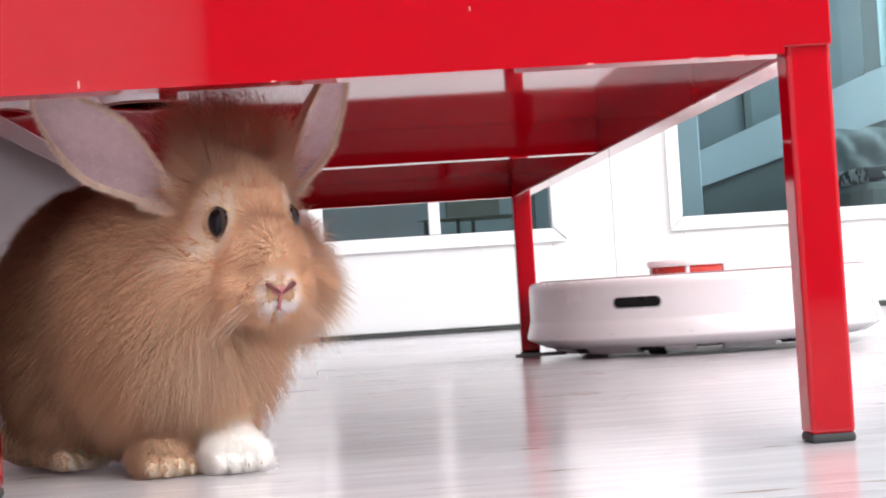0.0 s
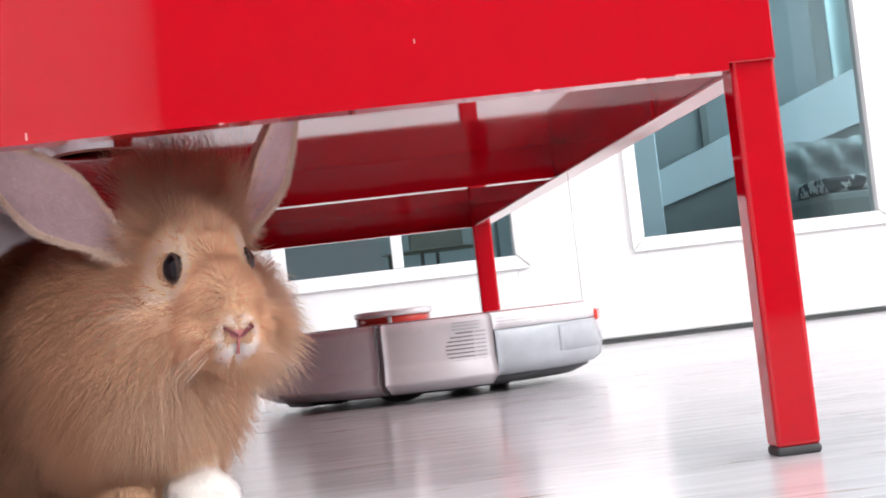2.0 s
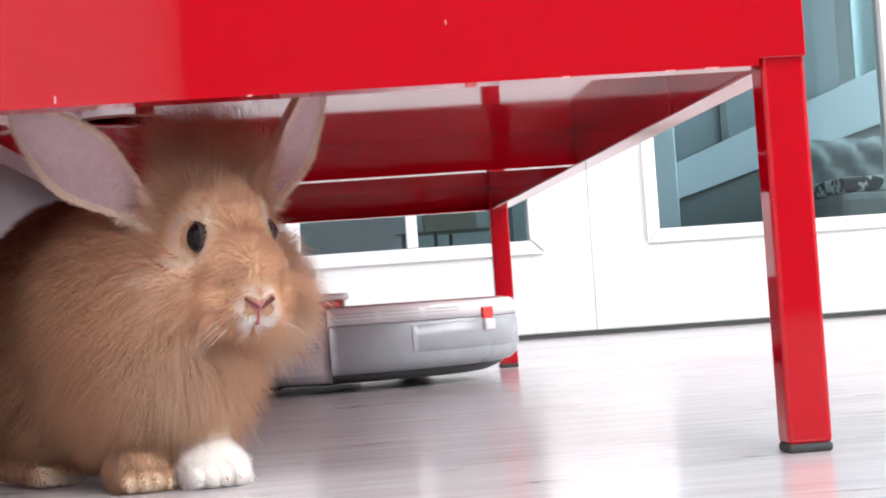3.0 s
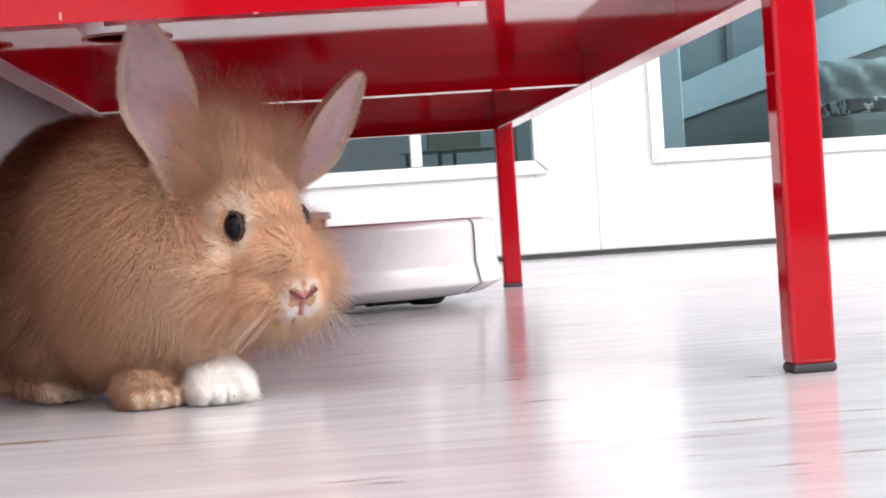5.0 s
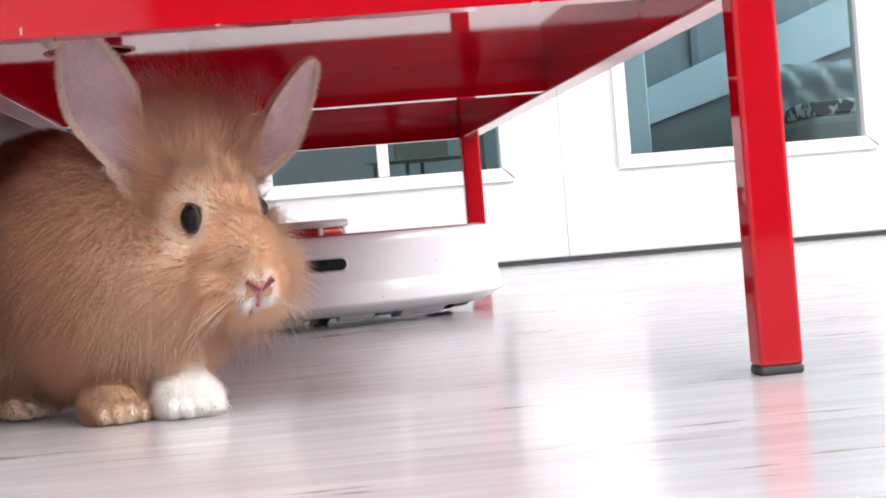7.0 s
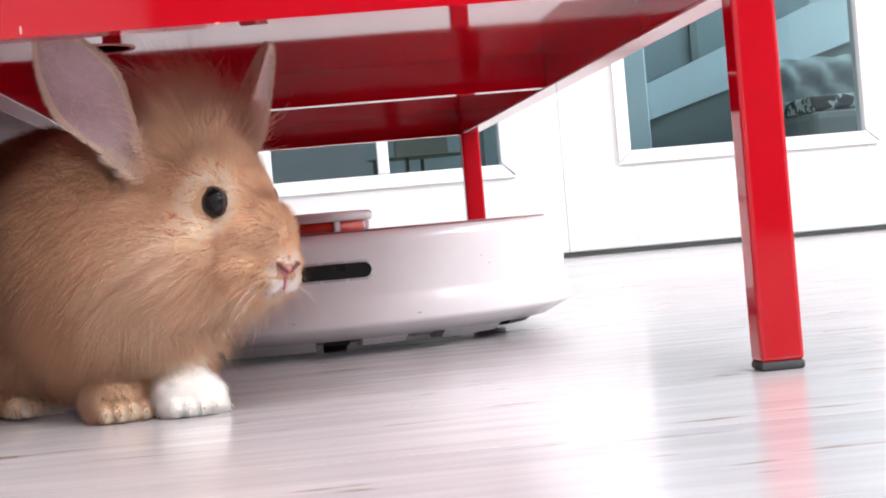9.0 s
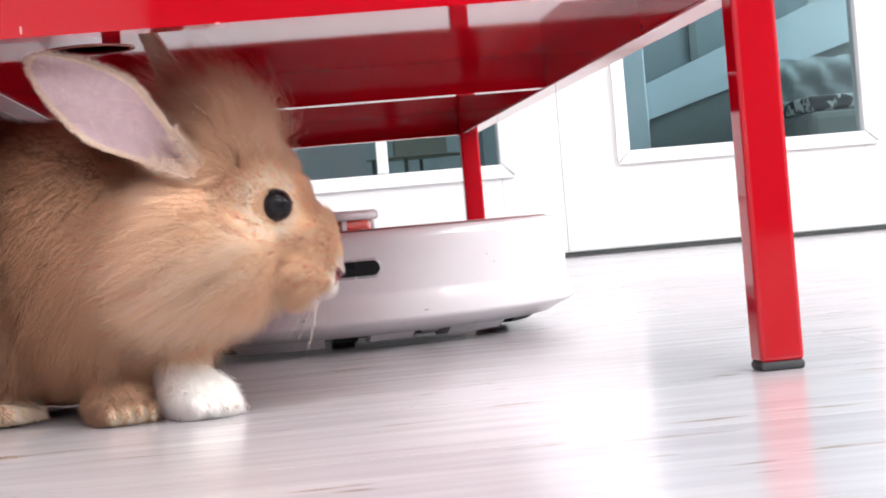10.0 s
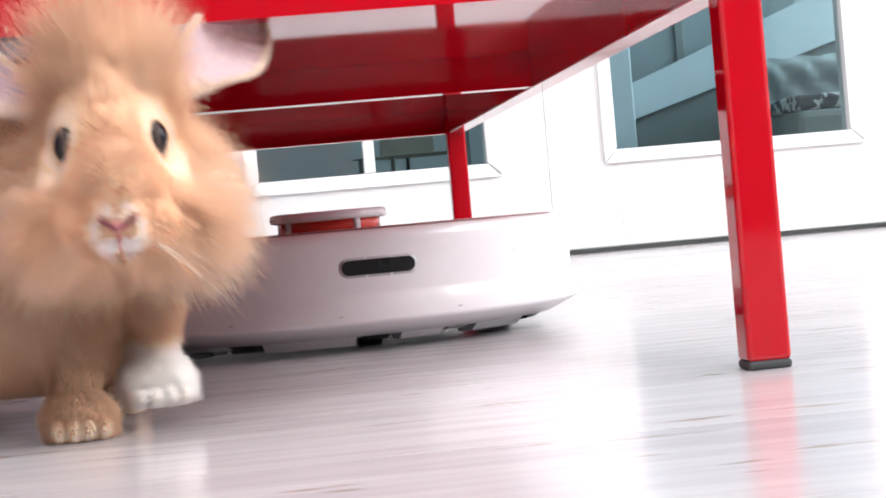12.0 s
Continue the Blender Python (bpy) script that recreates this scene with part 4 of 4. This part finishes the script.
    bmesh.ops.create_cone(bm, cap_ends=True, segments=12, radius1=0.007, radius2=0.006, depth=0.055, matrix=pose(0.150, 5.19, 0.3325))
    tagged(part("vase", bm, M["steel"], None, "", True), "slim metal post carrying a table leg on above the top", "vase")
    part("box", boxed(0.207, 0.385, 5.22, 5.30, 0.307, 0.364, 0.004), M["oak"])
    tagged(bpy.data.objects["box"], "flat beige box lying on the low table", "box")


build_shell()
door_leaf("door_1", -0.3272, 0.2583, -0.2148, 0.1580, 0.1612, "white door leaf with a tall glass pane and mitred bead", -0.0340)
door_leaf("door_2", 0.2589, 0.8976, 0.3740, 0.7720, 0.1670, "white door leaf with a tall glass pane and mitred bead")
build_far_room()
build_cabinet()
robot = build_robot()
rabbit, body, head, ears, legs = build_rabbit()


def build_planks():
    """Rows of planks along x; joints shifted from row to row."""
    floor = bpy.data.objects["floor"]
    P, L = 0.1547, 1.2
    bm = bmesh.new()
    box(bm, 0.00025, L - 0.00025, 0.0002, P - 0.0002, -0.012, 0.0)
    me = bpy.data.meshes.new("plank")
    bm.to_mesh(me)
    bm.free()
    me.materials.append(M["floor"])
    rng = random.Random(2)
    k0, k1 = int(FLOOR_Y0 / P), int(FLOOR_Y1 / P)
    for k in range(k0, k1 + 1):
        joint = {0: 0.063, 6: -0.231, -1: 0.72, -2: 0.35, 1: 0.66, 2: 0.30, 3: 0.58, 4: 0.22, 5: 0.9}.get(k, rng.uniform(0, L))
        x = joint - L * math.ceil((joint + 0.55) / L)
        while x < 2.2:
            ob = new("plank", me)
            ob.parent = floor
            a, b = max(x, -0.56), min(x + L, 2.26)
            ob.matrix_basis = pose(a, -0.0044 + k * P, 0) @ Matrix.Diagonal(((b - a) / L, 1, 1, 1))
            x += L


build_planks()


# ---- what moves ----
def motions():
    path = [
        (0, 0.154, 1.010, -122), (0.5, 0.112, 0.982, -153), (1, 0.057, 0.972, -175), (1.5, -0.003, 1.028, -197), (2, -0.082, 1.040, -199),
        (2.5, -0.160, 1.000, -211), (3, -0.187, 0.967, -219), (3.2, -0.199, 0.959, -219), (4.8, -0.218, 0.888, -135), (5, -0.218, 0.888, -123),
        (5.5, -0.213, 0.937, -89), (6, -0.210, 0.946, -83), (6.5, -0.200, 0.891, -85), (7, -0.196, 0.835, -87), (7.2, -0.193, 0.813, -87),
        (8.8, -0.194, 0.523, -87.5), (9, -0.194, 0.487, -87.5), (9.5, -0.191, 0.477, -88.5), (9.8, -0.193, 0.494, -87.5), (10.2, -0.185, 0.517, -84.5),
        (10.5, -0.187, 0.513, -72.5), (11, -0.177, 0.505, -79.5), (11.5, -0.171, 0.497, -84.5), (11.8, -0.174, 0.497, -81.5), (12, -0.179, 0.496, -80.5)]
    walk(robot, [(t, pose(x, y, 0.001, 0, 0, a)) for t, x, y, a in path])

    # rabbit: where it sits, t, x, y, heading
    root = {0: (-0.302, 0.113, -60), 9.5: (-0.302, 0.113, -60), 9.8: (-0.304, 0.110, -52), 10.2: (-0.314, 0.080, -24), 10.6: (-0.321, 0.074, -24), 11.4: (-0.321, 0.072, -26), 11.8: (-0.315, 0.064, -40), 12: (-0.322, 0.050, -80)}
    keys = sorted(root)

    def seat(t):
        b = next(k for k in keys if k >= t)
        a = max(k for k in keys if k <= t)
        u = 0 if a == b else (t - a) / (b - a)
        p = [root[a][i] + (root[b][i] - root[a][i]) * u for i in range(3)]
        return pose(p[0], p[1], 0.0005, 0, 0, p[2])

    # head: t, its right eye in the room, yaw, pitch down, roll
    heads = [
        (0, (-0.2669, 0.040, 0.1100), -66, 17, 0), (1, (-0.2696, 0.040, 0.1091), -66, 17, 0), (2, (-0.2674, 0.040, 0.1094), -66, 17, 0), (2.5, (-0.2690, 0.040, 0.1102), -66, 17, 0), (3.2, (-0.2645, 0.040, 0.1090), -65, 18, 0),
        (4.8, (-0.2545, 0.040, 0.0780), -57, 21, 3), (5.5, (-0.2548, 0.040, 0.0775), -57, 21, 3), (6, (-0.2566, 0.040, 0.0808), -58, 20, 2), (6.5, (-0.2578, 0.040, 0.0861), -59, 20, 2), (7.2, (-0.2576, 0.040, 0.0868), -59, 20, 2),
        (8.8, (-0.2571, 0.040, 0.0894), -56, 20, 2), (9, (-0.2467, 0.038, 0.0924), -42, 19, 0), (9.2, (-0.2375, 0.036, 0.0960), -30, 18, 0), (9.5, (-0.2345, 0.035, 0.0980), -19, 18, 0), (9.8, (-0.2354, 0.035, 0.0985), -17, 18, 0),
        (10, (-0.2181, 0.033, 0.0889), -8, 22, 0), (10.2, (-0.1988, 0.030, 0.0644), 0, 40, 0), (10.4, (-0.1914, 0.030, 0.0560), 6, 46, 0), (10.5, (-0.1884, 0.030, 0.0619), 8, 43, 0), (10.6, (-0.1894, 0.030, 0.0779), 10, 34, 0),
        (10.8, (-0.1940, 0.030, 0.0968), 11, 20, 0), (11, (-0.1935, 0.030, 0.0968), 11, 20, 0), (11.4, (-0.1954, 0.030, 0.0966), 8, 20, 0),
        (11.6, (-0.2426, 0.025, 0.0945), -46, 20, 0), (11.8, (-0.2597, 0.000, 0.0888), -66, 20, 0), (11.9, (-0.2740, -0.035, 0.0958), -77, 19, 0), (12, (-0.2920, -0.070, 0.1150), -86, 18, 0)]
    times = sorted(set(keys) | {h[0] for h in heads})
    walk(rabbit, [(t, seat(t)) for t in times])
    rows = []
    for t, e, yaw, pitch, roll in heads:
        turn = pose(0, 0, 0, roll, pitch, yaw)
        at = Vector(e) - turn @ Vector((EYE[0], -EYE[1], EYE[2]))
        rows.append((t, seat(t).inverted() @ Matrix.Translation(at) @ turn))
    walk(head, rows)

    # ears on the head: t, then tilt back, lean outwards and turn of the opening, right ear then left ear
    lobes = [(0, (-10, 56, 24), (-10, 40, 34)), (3.2, (-10, 56, 24), (-10, 40, 34)), (4.8, (-16, 14, 34), (-12, 56, 24)), (7.2, (-16, 24, 34), (-12, 50, 24)), (8.8, (-26, 24, 44), (-20, 40, 24)), (9, (-40, 23, 52), (-12, 44, 24)),
             (9.5, (-49, 22, 66), (-30, 10, 0)), (9.8, (-49, 22, 66), (-30, 10, 0)), (10.0, (-66, 24, 66), (-34, 10, 0)), (10.2, (-64, 12, 66), (-40, 10, 0)), (10.4, (-24, 36, 60), (-50, 16, 0)), (10.6, (-18, 26, 55), (-52, 10, 0)), (11.0, (-8, 8, 58), (-52, 2, -10)), (11.4, (-8, 10, 58), (-52, 4, -10)),
             (11.6, (-36, 34, 45), (-15, 44, 20)), (11.8, (-22, 50, 28), (-12, 44, 20)), (11.9, (-30, 56, 26), (-24, 48, 18)), (12, (-62, 58, 24), (-66, 40, 30))]
    for nm, s, k in (("right", -1, 1), ("left", 1, 2)):
        out = []
        for row in lobes:
            back, lean, turn = row[k]
            out.append((row[0], pose(-0.026, s * 0.0165, 0.009) @ pose(0, 0, 0, -s * lean, back, 0) @ pose(0, 0, 0, 0, 0, s * turn)))
        walk(ears[nm], out)

    # the body lifts while it stretches
    low = pose(0, 0, 0)
    walk(body, [(0, low), (9.8, low), (10.2, pose(0, 0, 0.010, 0, -3, 0)), (11.5, pose(0, 0, 0.012, 0, -3, 0)), (12, pose(0, 0, 0.012, 0, -4, 0))])

    # forelegs: t, the place of the toes on the floor, heading, pitch
    steps = {
        "right": [(0, (-0.291, 0.049, 0), -70, 0), (9, (-0.291, 0.047, 0), -70, 0), (10, (-0.287, 0.034, 0), -66, 0), (10.2, (-0.2865, 0.008, 0), -80, 0), (11.6, (-0.2865, 0.004, 0), -84, 0), (11.8, (-0.2885, -0.002, 0), -84, 0), (12, (-0.297, -0.021, 0), -82, 0)],
        "left": [(0, (-0.2605, 0.046, 0), -74, 0), (9, (-0.2600, 0.044, 0), -74, 0), (9.5, (-0.2505, 0.028, 0), -58, 0), (10, (-0.2505, 0.028, 0), -56, 0), (10.2, (-0.2280, 0.070, 0), -18, -8), (11.6, (-0.2272, 0.077, 0), -14, -10), (11.8, (-0.2300, 0.070, 0.001), -30, -8), (11.9, (-0.245, 0.035, 0.006), -60, 0), (12, (-0.2655, 0.000, 0.009), -80, 8)]}
    for nm in ("left", "right"):
        rows = []
        for t, toe, yaw, pitch in steps[nm]:
            turn = pose(0, 0, 0, 0, pitch, yaw)
            rows.append((t, seat(t).inverted() @ Matrix.Translation(Vector(toe) - turn @ Vector((0.028, 0, -0.0568))) @ turn))
        walk(legs[nm], rows)


motions()
